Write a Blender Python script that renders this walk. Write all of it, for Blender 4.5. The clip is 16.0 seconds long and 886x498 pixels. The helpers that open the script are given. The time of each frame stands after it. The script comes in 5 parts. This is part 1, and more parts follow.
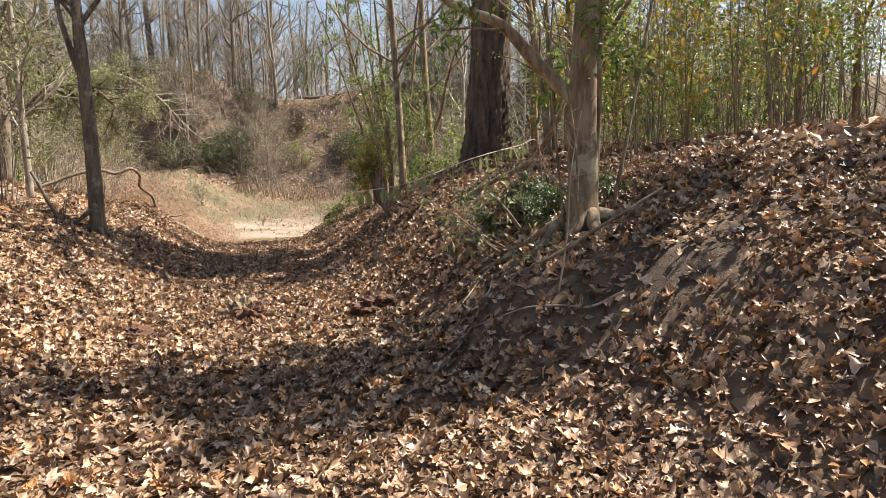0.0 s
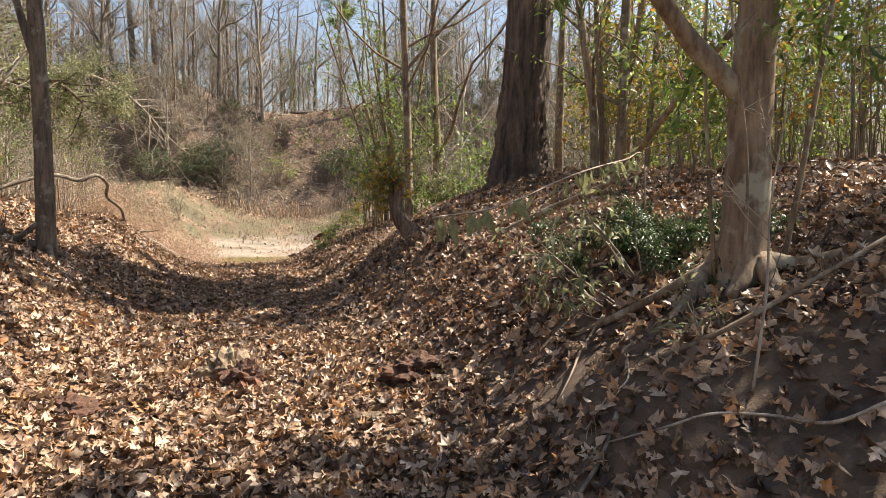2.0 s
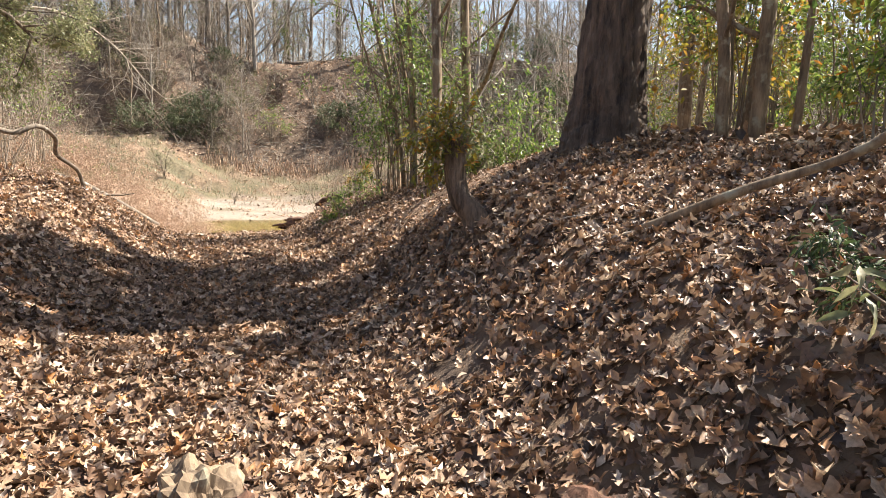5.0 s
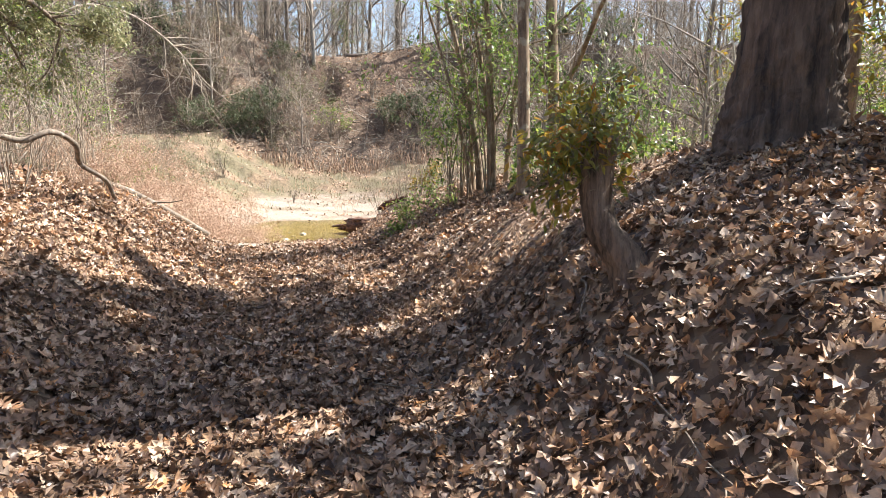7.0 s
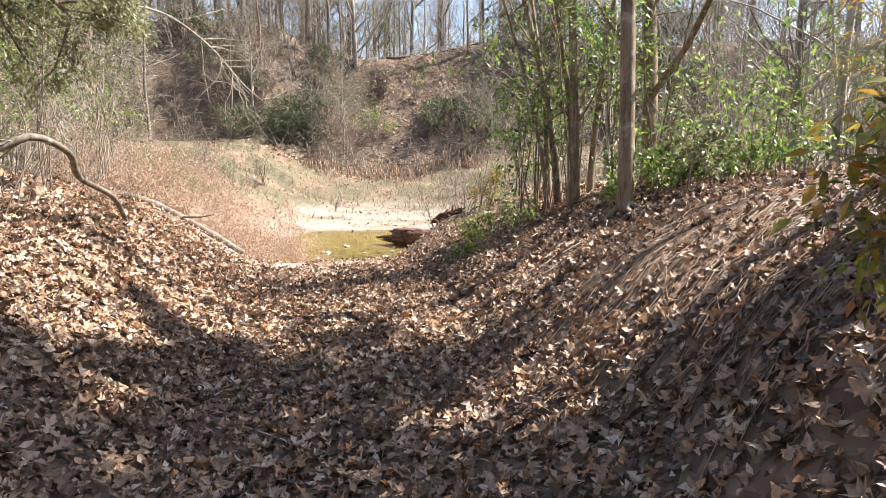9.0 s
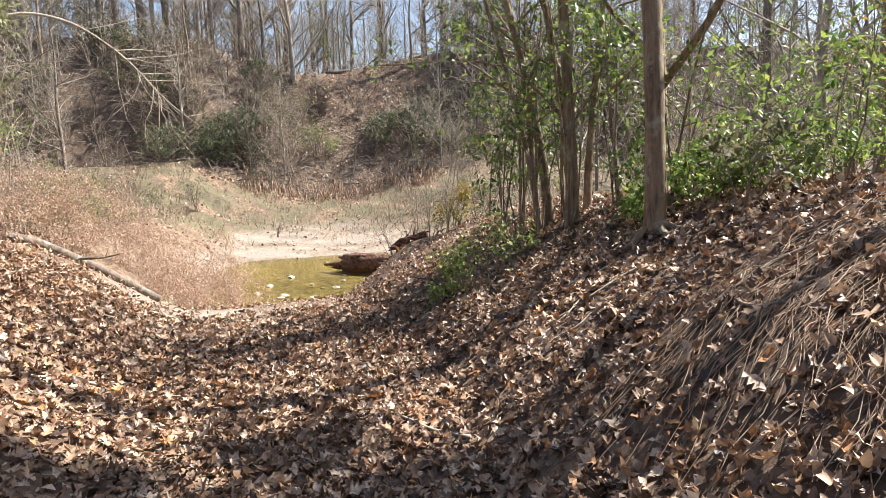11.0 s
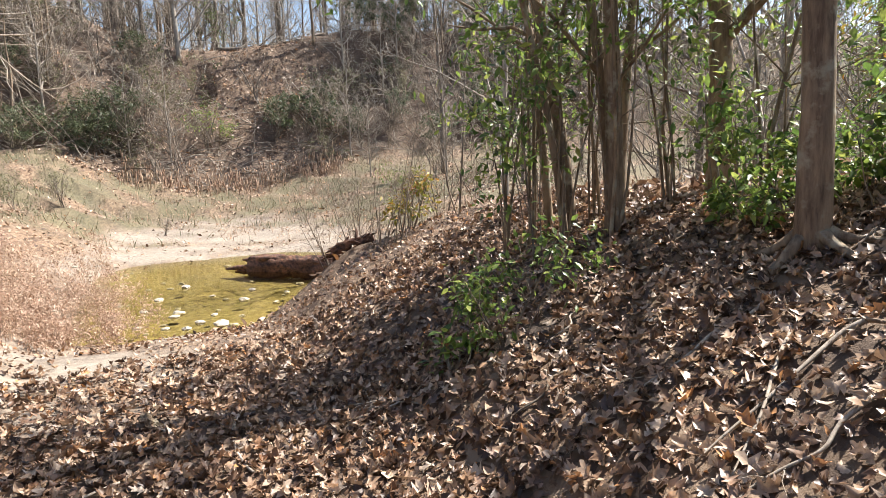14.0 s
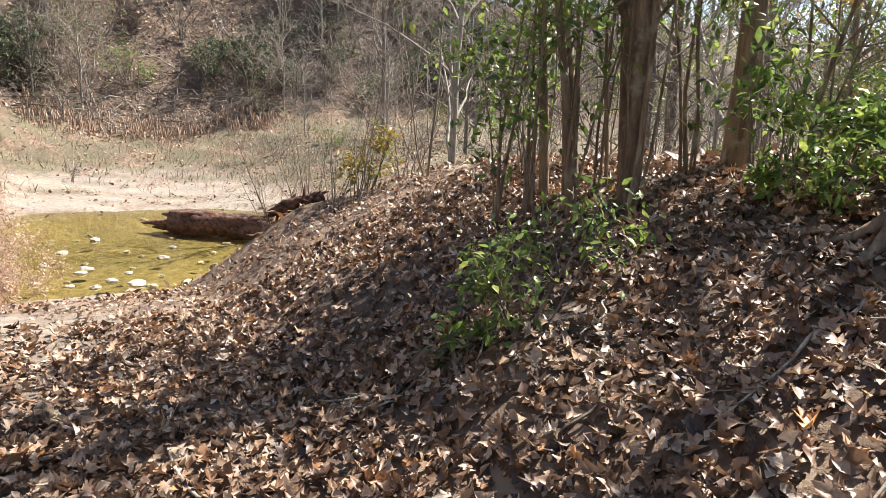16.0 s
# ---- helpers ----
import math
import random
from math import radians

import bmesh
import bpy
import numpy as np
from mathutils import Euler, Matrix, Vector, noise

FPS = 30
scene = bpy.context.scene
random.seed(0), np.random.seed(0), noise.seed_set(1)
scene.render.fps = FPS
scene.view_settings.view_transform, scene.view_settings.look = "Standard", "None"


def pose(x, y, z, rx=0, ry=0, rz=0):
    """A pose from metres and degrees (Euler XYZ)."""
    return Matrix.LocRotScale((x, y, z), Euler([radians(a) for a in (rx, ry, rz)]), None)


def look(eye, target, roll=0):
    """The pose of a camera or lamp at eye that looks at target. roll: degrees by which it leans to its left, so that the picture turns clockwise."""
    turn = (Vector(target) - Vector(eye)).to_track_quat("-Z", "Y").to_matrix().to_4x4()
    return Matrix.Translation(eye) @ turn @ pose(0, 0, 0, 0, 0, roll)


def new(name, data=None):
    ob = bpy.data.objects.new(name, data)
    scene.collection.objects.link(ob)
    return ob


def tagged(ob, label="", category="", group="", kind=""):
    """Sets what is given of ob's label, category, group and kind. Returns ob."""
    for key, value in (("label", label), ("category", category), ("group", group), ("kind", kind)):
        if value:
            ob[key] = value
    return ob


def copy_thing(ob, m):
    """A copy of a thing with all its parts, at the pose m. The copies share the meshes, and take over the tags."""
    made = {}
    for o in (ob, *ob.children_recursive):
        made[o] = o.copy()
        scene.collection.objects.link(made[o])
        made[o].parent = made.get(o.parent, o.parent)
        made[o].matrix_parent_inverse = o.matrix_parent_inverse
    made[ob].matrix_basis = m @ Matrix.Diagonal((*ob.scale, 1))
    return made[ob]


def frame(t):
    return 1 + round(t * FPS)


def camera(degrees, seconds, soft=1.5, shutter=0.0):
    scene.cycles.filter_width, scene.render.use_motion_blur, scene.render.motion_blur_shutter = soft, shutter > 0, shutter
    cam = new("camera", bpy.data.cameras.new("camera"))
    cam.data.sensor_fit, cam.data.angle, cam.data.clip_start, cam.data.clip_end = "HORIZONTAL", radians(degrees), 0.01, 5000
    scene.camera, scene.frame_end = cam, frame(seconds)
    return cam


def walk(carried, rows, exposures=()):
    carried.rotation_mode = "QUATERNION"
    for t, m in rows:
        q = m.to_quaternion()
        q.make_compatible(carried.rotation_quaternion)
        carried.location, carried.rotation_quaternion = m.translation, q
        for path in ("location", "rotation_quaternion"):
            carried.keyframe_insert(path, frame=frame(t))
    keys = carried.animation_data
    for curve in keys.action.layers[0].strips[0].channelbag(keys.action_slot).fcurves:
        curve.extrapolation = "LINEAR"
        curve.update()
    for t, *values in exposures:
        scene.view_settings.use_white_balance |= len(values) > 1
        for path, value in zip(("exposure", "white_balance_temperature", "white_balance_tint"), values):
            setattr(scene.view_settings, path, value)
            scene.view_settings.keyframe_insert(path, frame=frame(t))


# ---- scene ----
cam = camera(70.0, 16.0, 0.7)
PATH = [
    (0, (0.142, -0.11, 1.43), (0.687, 1.801, 1.199), -1.7),
    (0.5, (-0.015, 0.407, 1.377), (0.556, 2.308, 1.134), -1.3),
    (1, (-0.075, 0.852, 1.386), (0.491, 2.757, 1.162), -0.7),
    (1.5, (-0.059, 1.328, 1.384), (0.524, 3.234, 1.211), -0.2),
    (2, (-0.017, 1.75, 1.413), (0.596, 3.647, 1.253), 0.5),
    (2.5, (0.055, 2.227, 1.421), (0.68, 4.12, 1.261), 1.3),
    (3, (0.036, 2.668, 1.404), (0.664, 4.558, 1.222), 2.2),
    (3.5, (0.052, 3.165, 1.409), (0.643, 5.063, 1.188), 3.2),
    (3.7, (0.036, 3.345, 1.423), (0.595, 5.253, 1.2), 3.1),
    (5.8, (0.051, 5.044, 1.565), (0.715, 6.902, 1.241), 0.6),
    (6, (0.081, 5.239, 1.588), (0.722, 7.106, 1.263), 0.6),
    (6.5, (0.161, 5.773, 1.588), (0.731, 7.663, 1.266), 0.5),
    (7, (0.203, 6.257, 1.619), (0.657, 8.178, 1.3), 0.3),
    (7.5, (0.16, 6.777, 1.627), (0.529, 8.719, 1.327), 0.4),
    (8, (0.199, 7.247, 1.61), (0.537, 9.194, 1.306), 0.3),
    (8.5, (0.146, 7.717, 1.614), (0.475, 9.666, 1.309), -0.0),
    (8.7, (0.12, 7.89, 1.626), (0.451, 9.839, 1.319), -0.1),
    (10.8, (0.224, 9.946, 1.586), (0.683, 11.875, 1.325), -1.9),
    (11, (0.223, 10.153, 1.58), (0.722, 12.072, 1.323), -2.2),
    (11.5, (0.262, 10.633, 1.567), (0.853, 12.528, 1.324), -2.8),
    (12, (0.247, 11.108, 1.546), (0.923, 12.976, 1.319), -3.3),
    (12.4, (0.269, 11.466, 1.563), (0.996, 13.315, 1.33), -3.6),
    (12.5, (0.272, 11.566, 1.566), (1.011, 13.409, 1.33), -3.6),
    (13, (0.211, 12.019, 1.549), (0.991, 13.841, 1.287), -3.5),
    (13.5, (0.132, 12.396, 1.518), (0.921, 14.209, 1.213), -3.0),
    (14, (0.143, 12.767, 1.531), (0.942, 14.576, 1.228), -2.2),
    (14.5, (0.087, 13.077, 1.559), (0.902, 14.88, 1.272), -1.6),
    (15, (0.137, 13.35, 1.558), (0.974, 15.144, 1.272), -1.0),
    (15.5, (0.115, 13.564, 1.497), (0.983, 15.337, 1.176), -0.0),
    (16, (0.096, 13.748, 1.35), (1.101, 15.431, 0.957), 2.5),
]
walk(cam, [(t, look(eye, target, roll)) for t, eye, target, roll in PATH],
     [(0, 1.28, 7200, 10), (3.7, 1.34, 7300, 10), (5.8, 1.66, 6600, 10), (8.7, 1.74, 6400, 10), (11, 1.44, 6400, 10), (16, 1.44, 6400, 10)])

# ---------------------------------------------------------------- light
SUN_FROM = Vector((0.99, 0.08, 0.0)).normalized()
SUN_EL = radians(53)
world = bpy.data.worlds.new("sky")
scene.world = world
world.use_nodes = True
wn, wl = world.node_tree.nodes, world.node_tree.links
sky = wn.new("ShaderNodeTexSky")
sky.sky_type = "NISHITA"
sky.sun_disc = False
sky.dust_density = 1.6
sky.sun_elevation = SUN_EL
sky.sun_rotation = math.atan2(SUN_FROM.x, SUN_FROM.y)
wl.new(sky.outputs["Color"], wn["Background"].inputs["Color"])
wn["Background"].inputs["Strength"].default_value = 0.088
sun = new("sun", bpy.data.lights.new("sun", "SUN"))
sun.data.energy, sun.data.angle, sun.data.color = 5.0, radians(0.53), (1.0, 0.945, 0.87)
sun.matrix_world = look((0, 0, 0), (-SUN_FROM.x * math.cos(SUN_EL), -SUN_FROM.y * math.cos(SUN_EL), -math.sin(SUN_EL)))

# ---------------------------------------------------------------- mesh helpers
class Mesher:
    """Collects vertices and faces as arrays and makes one mesh of them."""
    def __init__(self):
        self.v, self.q, self.t, self.n = [], [], [], 0

    def add(self, v, quads=None, tris=None):
        v = np.asarray(v, float).reshape(-1, 3)
        if quads is not None and len(quads):
            self.q.append(np.asarray(quads, np.int32).reshape(-1, 4) + self.n)
        if tris is not None and len(tris):
            self.t.append(np.asarray(tris, np.int32).reshape(-1, 3) + self.n)
        self.v.append(v)
        self.n += len(v)

    def mesh(self, name, material, smooth=True):
        me = bpy.data.meshes.new(name)
        v = np.concatenate(self.v)
        q = np.concatenate(self.q) if self.q else np.zeros((0, 4), np.int32)
        t = np.concatenate(self.t) if self.t else np.zeros((0, 3), np.int32)
        me.vertices.add(len(v))
        me.vertices.foreach_set("co", v.astype(np.float32).ravel())
        me.loops.add(q.size + t.size)
        me.loops.foreach_set("vertex_index", np.concatenate([q.ravel(), t.ravel()]).astype(np.int32))
        me.polygons.add(len(q) + len(t))
        starts = np.concatenate([np.arange(len(q)) * 4, q.size + np.arange(len(t)) * 3]).astype(np.int32)
        me.polygons.foreach_set("loop_start", starts)
        me.update(calc_edges=True)
        me.validate()
        if smooth:
            me.polygons.foreach_set("use_smooth", np.ones(len(me.polygons), bool))
        me.materials.append(material)
        return me


def part(name, m, material, parent=None, label="", smooth=True):
    """One mesh object out of a Mesher, under a thing or a part."""
    ob = new(name, m.mesh(name, material, smooth))
    if parent is not None:
        ob.parent = parent
        ob.matrix_parent_inverse = Matrix.Translation(parent.location).inverted() if parent.parent is None else Matrix()
    if label:
        ob["label"] = label
    return ob


def root(name, base, label, category, group="", kind=""):
    ob = new(name)
    ob.location = base
    ob.empty_display_size = 0.1
    return tagged(ob, label, category, group, kind)


def unit(a):
    a = np.asarray(a, float)
    return a / (np.linalg.norm(a) + 1e-9)


def tube(m, pts, radii, sides=8, knob=0.0, rng=None, cap=True, ridge=0.0):
    """A tapered round length along pts; knob roughens its outline."""
    pts = np.asarray(pts, float)
    n = len(pts)
    tang = np.gradient(pts, axis=0)
    up = np.array([1.0, 0, 0]) if abs(unit(tang[0])[0]) < 0.9 else np.array([0, 1.0, 0])
    ang = np.arange(sides) * 2 * math.pi / sides
    rings = []
    plates = rng.standard_normal(sides) if ridge else None
    for i in range(n):
        d = unit(tang[i])
        a = unit(up - d * np.dot(up, d))
        b = np.cross(d, a)
        up = a
        r = np.full(sides, radii[i])
        if knob:
            k = np.sin(ang * 3 + i * 0.35 + pts[0, 0] * 5) * 0.35 + np.sin(ang * 5 - i * 0.6 + pts[0, 1] * 3) * 0.3 + np.sin(ang * 2 + i * 0.21) * 0.35
            r = r * (1 + knob * k)
            if rng is not None:
                r = r * (1 + knob * 0.5 * rng.standard_normal(sides))
        if ridge:
            plates = 0.86 * plates + 0.5 * rng.standard_normal(sides)
            r = r * (1 + ridge * np.clip(plates, -1.6, 1.6))
        rings.append(pts[i] + np.outer(np.cos(ang) * r, a) + np.outer(np.sin(ang) * r, b))
    v = np.concatenate(rings)
    i = np.arange(n - 1)[:, None] * sides
    j = np.arange(sides)[None, :]
    k = (j + 1) % sides
    quads = np.stack([i + j, i + k, i + sides + k, i + sides + j], -1).reshape(-1, 4)
    tris = None
    if cap:
        v = np.concatenate([v, pts[-1:] , pts[:1]])
        e = (n - 1) * sides
        jj = np.arange(sides)
        tris = np.concatenate([np.stack([e + jj, e + (jj + 1) % sides, np.full(sides, n * sides)], -1),
                               np.stack([(jj + 1) % sides, jj, np.full(sides, n * sides + 1)], -1)])
    m.add(v, quads, tris)


def wander(p, d, length, n, wob, rng, rise=0.0):
    """A crooked line of n points from p towards d; rise bends it up or down."""
    pts = [np.asarray(p, float)]
    d = unit(d)
    for _ in range(n - 1):
        d = unit(d + rng.standard_normal(3) * wob + np.array([0, 0, rise]))
        pts.append(pts[-1] + d * length / (n - 1))
    return np.array(pts)


def at_along(pts, f):
    x = f * (len(pts) - 1)
    i = min(int(x), len(pts) - 2)
    return pts[i] + (pts[i + 1] - pts[i]) * (x - i), unit(pts[i + 1] - pts[i])


def ramify(m, pts, r0, rng, levels, kids, spread=0.9, shrink=0.55, rise=0.03, wob=0.16, start=0.3, tips=None, sides=5, thin=0.0016):
    """Side branches on a line, level by level, down to twigs; tips gathers points and directions for leaves."""
    length = np.linalg.norm(np.diff(pts, axis=0), axis=1).sum()
    for _ in range(kids[0]):
        f = start + (1 - start) * rng.random() ** 0.85
        p, d = at_along(pts, min(f, 0.98))
        side = unit(np.cross(d, rng.standard_normal(3)))
        nd = unit(d * (1 - spread * 0.55) + side * spread)
        nl = length * shrink * (1.15 - 0.6 * f) * (0.6 + 0.7 * rng.random())
        nr = max(thin, r0 * (1 - 0.7 * f) * (0.35 + 0.25 * rng.random()))
        n = 4 if levels > 1 else 3
        if nl > 1.2:
            n += 2
        q = wander(p, nd, nl, n, wob, rng, rise)
        tube(m, q, np.linspace(nr, max(thin * 0.6, nr * 0.25), n), sides if nr > 0.01 else 3, cap=False)
        if tips is not None:
            for g in (0.45, 0.75, 1.0):
                tips.append((*at_along(q, min(g, 0.99)), levels))
        if levels > 1 and len(kids) > 1:
            ramify(m, q, nr, rng, levels - 1, kids[1:], spread, shrink, rise, wob, 0.2, tips, sides, thin)


# leaf shapes: x across, y along, z out of the leaf
def lobed_leaf(curl, fold):
    ys = [0.0, 0.16, 0.28, 0.42, 0.54, 0.68, 0.8, 1.0]
    ws = [0.02, 0.21, 0.10, 0.36, 0.13, 0.30, 0.11, 0.02]
    sweep = [0, 0.07, 0, 0.11, 0, 0.11, 0, 0]
    v = []
    for y, w, s in zip(ys, ws, sweep):
        z = curl * (y - 0.45) ** 2
        v += [(-w, y + s, z + fold * w), (0, y, z - 0.01), (w, y + s, z + fold * w)]
    q = []
    for i in range(len(ys) - 1):
        a = i * 3
        q += [(a, a + 1, a + 4, a + 3), (a + 1, a + 2, a + 5, a + 4)]
    return np.array(v) - np.array([0, 0.45, 0]), np.array(q)


def plain_leaf(width, curl, fold):
    v = np.array([(0, 0, 0), (-width, 0.4, fold * width), (0, 0.45, 0), (width, 0.4, fold * width),
                  (-width * 0.6, 0.75, fold * width * 0.6 - curl * 0.3), (width * 0.6, 0.75, fold * width * 0.6 - curl * 0.3), (0, 1.0, -curl)])
    return v, np.array([(0, 2, 1), (0, 3, 2), (1, 2, 4), (2, 3, 5), (2, 6, 4), (2, 5, 6)])


def frames_of(normal, yaw):
    """Rotation arrays whose third axis is normal, turned about it by yaw."""
    n = normal / np.linalg.norm(normal, axis=1, keepdims=True)
    ref = np.where(np.abs(n[:, 2:3]) < 0.9, np.array([[0, 0, 1.0]]), np.array([[1.0, 0, 0]]))
    a = np.cross(ref, n)
    a /= np.linalg.norm(a, axis=1, keepdims=True)
    b = np.cross(n, a)
    c, s = np.cos(yaw)[:, None], np.sin(yaw)[:, None]
    return np.stack([a * c + b * s, -a * s + b * c, n], -1)


def strew(m, shape, places, rots, sizes):
    """Copies of a small shape at many places, joined."""
    v, f = shape
    k, n = len(v), len(places)
    out = np.einsum("nij,kj->nki", rots, v) * np.asarray(sizes)[:, None, None] + places[:, None, :]
    faces = (f[None] + (np.arange(n) * k)[:, None, None]).reshape(-1, f.shape[1])
    if f.shape[1] == 4:
        m.add(out.reshape(-1, 3), quads=faces)
    else:
        m.add(out.reshape(-1, 3), tris=faces)


def foliage(m, tips, rng, shape, size, per, loose=0.06, droop=0.5):
    """Leaves near the tips of twigs, hanging outward and down."""
    if not tips:
        return
    p = np.array([t[0] for t in tips])
    d = np.array([t[1] for t in tips])
    p, d = np.repeat(p, per, 0), np.repeat(d, per, 0)
    n = len(p)
    p = p + rng.standard_normal((n, 3)) * loose
    y = d + rng.standard_normal((n, 3)) * 0.8 + np.array([0, 0, -droop])
    y /= np.linalg.norm(y, axis=1, keepdims=True)
    x = np.cross(y, np.array([0, 0, 1.0]) + rng.standard_normal((n, 3)) * 0.5)
    x /= np.linalg.norm(x, axis=1, keepdims=True)
    z = np.cross(x, y)
    strew(m, shape, p, np.stack([x, y, z], -1), size * (0.6 + 0.7 * rng.random(n)))


# ---------------------------------------------------------------- materials
def material(name):
    mat = bpy.data.materials.new(name)
    mat.use_nodes = True
    nt = mat.node_tree
    bsdf = nt.nodes["Principled BSDF"]
    return mat, nt.nodes, nt.links, bsdf


def ramp(nodes, stops):
    r = nodes.new("ShaderNodeValToRGB")
    e = r.color_ramp.elements
    while len(e) < len(stops):
        e.new(0.5)
    for el, (p, c) in zip(e, stops):
        el.position, el.color = p, (*c, 1)
    return r


def noise_tex(nodes, links, scale, detail=5, stretch=None, coord="Object", rough=0.6):
    tc = nodes.new("ShaderNodeTexCoord")
    mp = nodes.new("ShaderNodeMapping")
    if stretch:
        mp.inputs["Scale"].default_value = stretch
    tx = nodes.new("ShaderNodeTexNoise")
    tx.inputs["Scale"].default_value, tx.inputs["Detail"].default_value, tx.inputs["Roughness"].default_value = scale, detail, rough
    links.new(tc.outputs[coord], mp.inputs["Vector"])
    links.new(mp.outputs["Vector"], tx.inputs["Vector"])
    return tx


def mixc(nodes, links, fac, a, b, mode="MIX"):
    mx = nodes.new("ShaderNodeMix")
    mx.data_type, mx.blend_type = "RGBA", mode
    for sock, val in ((mx.inputs["Factor"], fac), (mx.inputs["A"], a), (mx.inputs["B"], b)):
        if hasattr(val, "is_output"):
            links.new(val, sock)
        else:
            sock.default_value = val if isinstance(val, float) else (*val, 1)
    return mx.outputs["Result"]


def bump(nodes, links, bsdf, height, strength, dist):
    b = nodes.new("ShaderNodeBump")
    b.inputs["Strength"].default_value, b.inputs["Distance"].default_value = strength, dist
    links.new(height, b.inputs["Height"])
    links.new(b.outputs["Normal"], bsdf.inputs["Normal"])


def bark(name, dark, light, lichen=None, ridge=14, depth=0.02, stretch=(1, 1, 0.16)):
    mat, nodes, links, bsdf = material(name)
    big = noise_tex(nodes, links, 2.2, 3)
    fine = noise_tex(nodes, links, ridge, 7, stretch, rough=0.7)
    r = ramp(nodes, [(0.36, dark), (0.62, light)])
    links.new(fine.outputs["Fac"], r.inputs["Fac"])
    rb = ramp(nodes, [(0.3, (0.6, 0.6, 0.6)), (0.75, (1.15, 1.12, 1.05))])
    links.new(big.outputs["Fac"], rb.inputs["Fac"])
    col = mixc(nodes, links, 1.0, r.outputs["Color"], rb.outputs["Color"], "MULTIPLY")
    if lichen:
        spot = noise_tex(nodes, links, 6.5, 6)
        rs = ramp(nodes, [(0.55, (0, 0, 0)), (0.66, (1, 1, 1))])
        links.new(spot.outputs["Fac"], rs.inputs["Fac"])
        col = mixc(nodes, links, rs.outputs["Color"], col, lichen)
    links.new(col, bsdf.inputs["Base Color"])
    bsdf.inputs["Roughness"].default_value = 0.85
    bump(nodes, links, bsdf, fine.outputs["Fac"], 0.8, depth)
    return mat


def leaf_mat(name, stops, through_col=0.35, rough=0.55):
    """Leaves: colour by leaf, veins and blotches, some light let through."""
    mat, nodes, links, bsdf = material(name)
    geo = nodes.new("ShaderNodeNewGeometry")
    r = ramp(nodes, stops)
    links.new(geo.outputs["Random Per Island"], r.inputs["Fac"])
    blot = noise_tex(nodes, links, 45, 4)
    rb = ramp(nodes, [(0.3, (0.62, 0.6, 0.58)), (0.7, (1.15, 1.12, 1.08))])
    links.new(blot.outputs["Fac"], rb.inputs["Fac"])
    col = mixc(nodes, links, 1.0, r.outputs["Color"], rb.outputs["Color"], "MULTIPLY")
    links.new(col, bsdf.inputs["Base Color"])
    bsdf.inputs["Roughness"].default_value = rough
    tr = nodes.new("ShaderNodeBsdfTranslucent")
    links.new(col, tr.inputs["Color"])
    mx = nodes.new("ShaderNodeMixShader")
    mx.inputs["Fac"].default_value = through_col
    links.new(bsdf.outputs["BSDF"], mx.inputs[1])
    links.new(tr.outputs["BSDF"], mx.inputs[2])
    links.new(mx.outputs["Shader"], nodes["Material Output"].inputs["Surface"])
    bump(nodes, links, bsdf, blot.outputs["Fac"], 0.4, 0.004)
    return mat


M_LITTER = leaf_mat("dead_leaf", [(0.0, (0.055, 0.032, 0.022)), (0.22, (0.15, 0.085, 0.052)), (0.45, (0.31, 0.19, 0.115)), (0.68, (0.45, 0.31, 0.205)),
                                  (0.86, (0.62, 0.50, 0.39)), (0.93, (0.52, 0.25, 0.09)), (1.0, (0.30, 0.22, 0.18))], 0.15, 0.45)
M_GREEN = leaf_mat("green_leaf", [(0.0, (0.06, 0.11, 0.03)), (0.35, (0.14, 0.23, 0.05)), (0.75, (0.26, 0.36, 0.08)), (1.0, (0.42, 0.46, 0.12))], 0.5, 0.35)
M_YELLOW = leaf_mat("yellow_leaf", [(0.0, (0.14, 0.17, 0.04)), (0.5, (0.32, 0.30, 0.05)), (0.8, (0.42, 0.28, 0.05)), (1.0, (0.45, 0.18, 0.04))], 0.45, 0.45)
M_DARKGREEN = leaf_mat("evergreen_leaf", [(0.0, (0.03, 0.055, 0.025)), (0.6, (0.065, 0.11, 0.04)), (1.0, (0.13, 0.19, 0.07))], 0.25, 0.4)
M_PALELEAF = leaf_mat("pale_leaf", [(0.0, (0.16, 0.19, 0.09)), (0.5, (0.25, 0.27, 0.13)), (1.0, (0.40, 0.38, 0.22))], 0.4, 0.5)
M_DRY = leaf_mat("dry_leaf", [(0.0, (0.30, 0.18, 0.12)), (0.5, (0.48, 0.33, 0.24)), (1.0, (0.62, 0.49, 0.38))], 0.35, 0.6)
M_REED = leaf_mat("dry_reed", [(0.0, (0.30, 0.19, 0.13)), (0.6, (0.48, 0.34, 0.24)), (1.0, (0.58, 0.46, 0.34))], 0.2, 0.7)
M_OLIVE = leaf_mat("olive_leaf", [(0.0, (0.10, 0.11, 0.05)), (0.6, (0.19, 0.19, 0.10)), (1.0, (0.30, 0.27, 0.16))], 0.35, 0.6)
M_SCRUB = leaf_mat("scrub_leaf", [(0.0, (0.045, 0.065, 0.03)), (0.6, (0.10, 0.13, 0.06)), (1.0, (0.19, 0.21, 0.11))], 0.3, 0.5)
M_GRASS = leaf_mat("grass", [(0.0, (0.07, 0.09, 0.03)), (0.5, (0.16, 0.15, 0.07)), (1.0, (0.32, 0.26, 0.16))], 0.3, 0.6)
M_OAK = bark("dark_ridged_bark", (0.028, 0.019, 0.015), (0.20, 0.14, 0.105), None, 9, 0.06, (1, 1, 0.12))
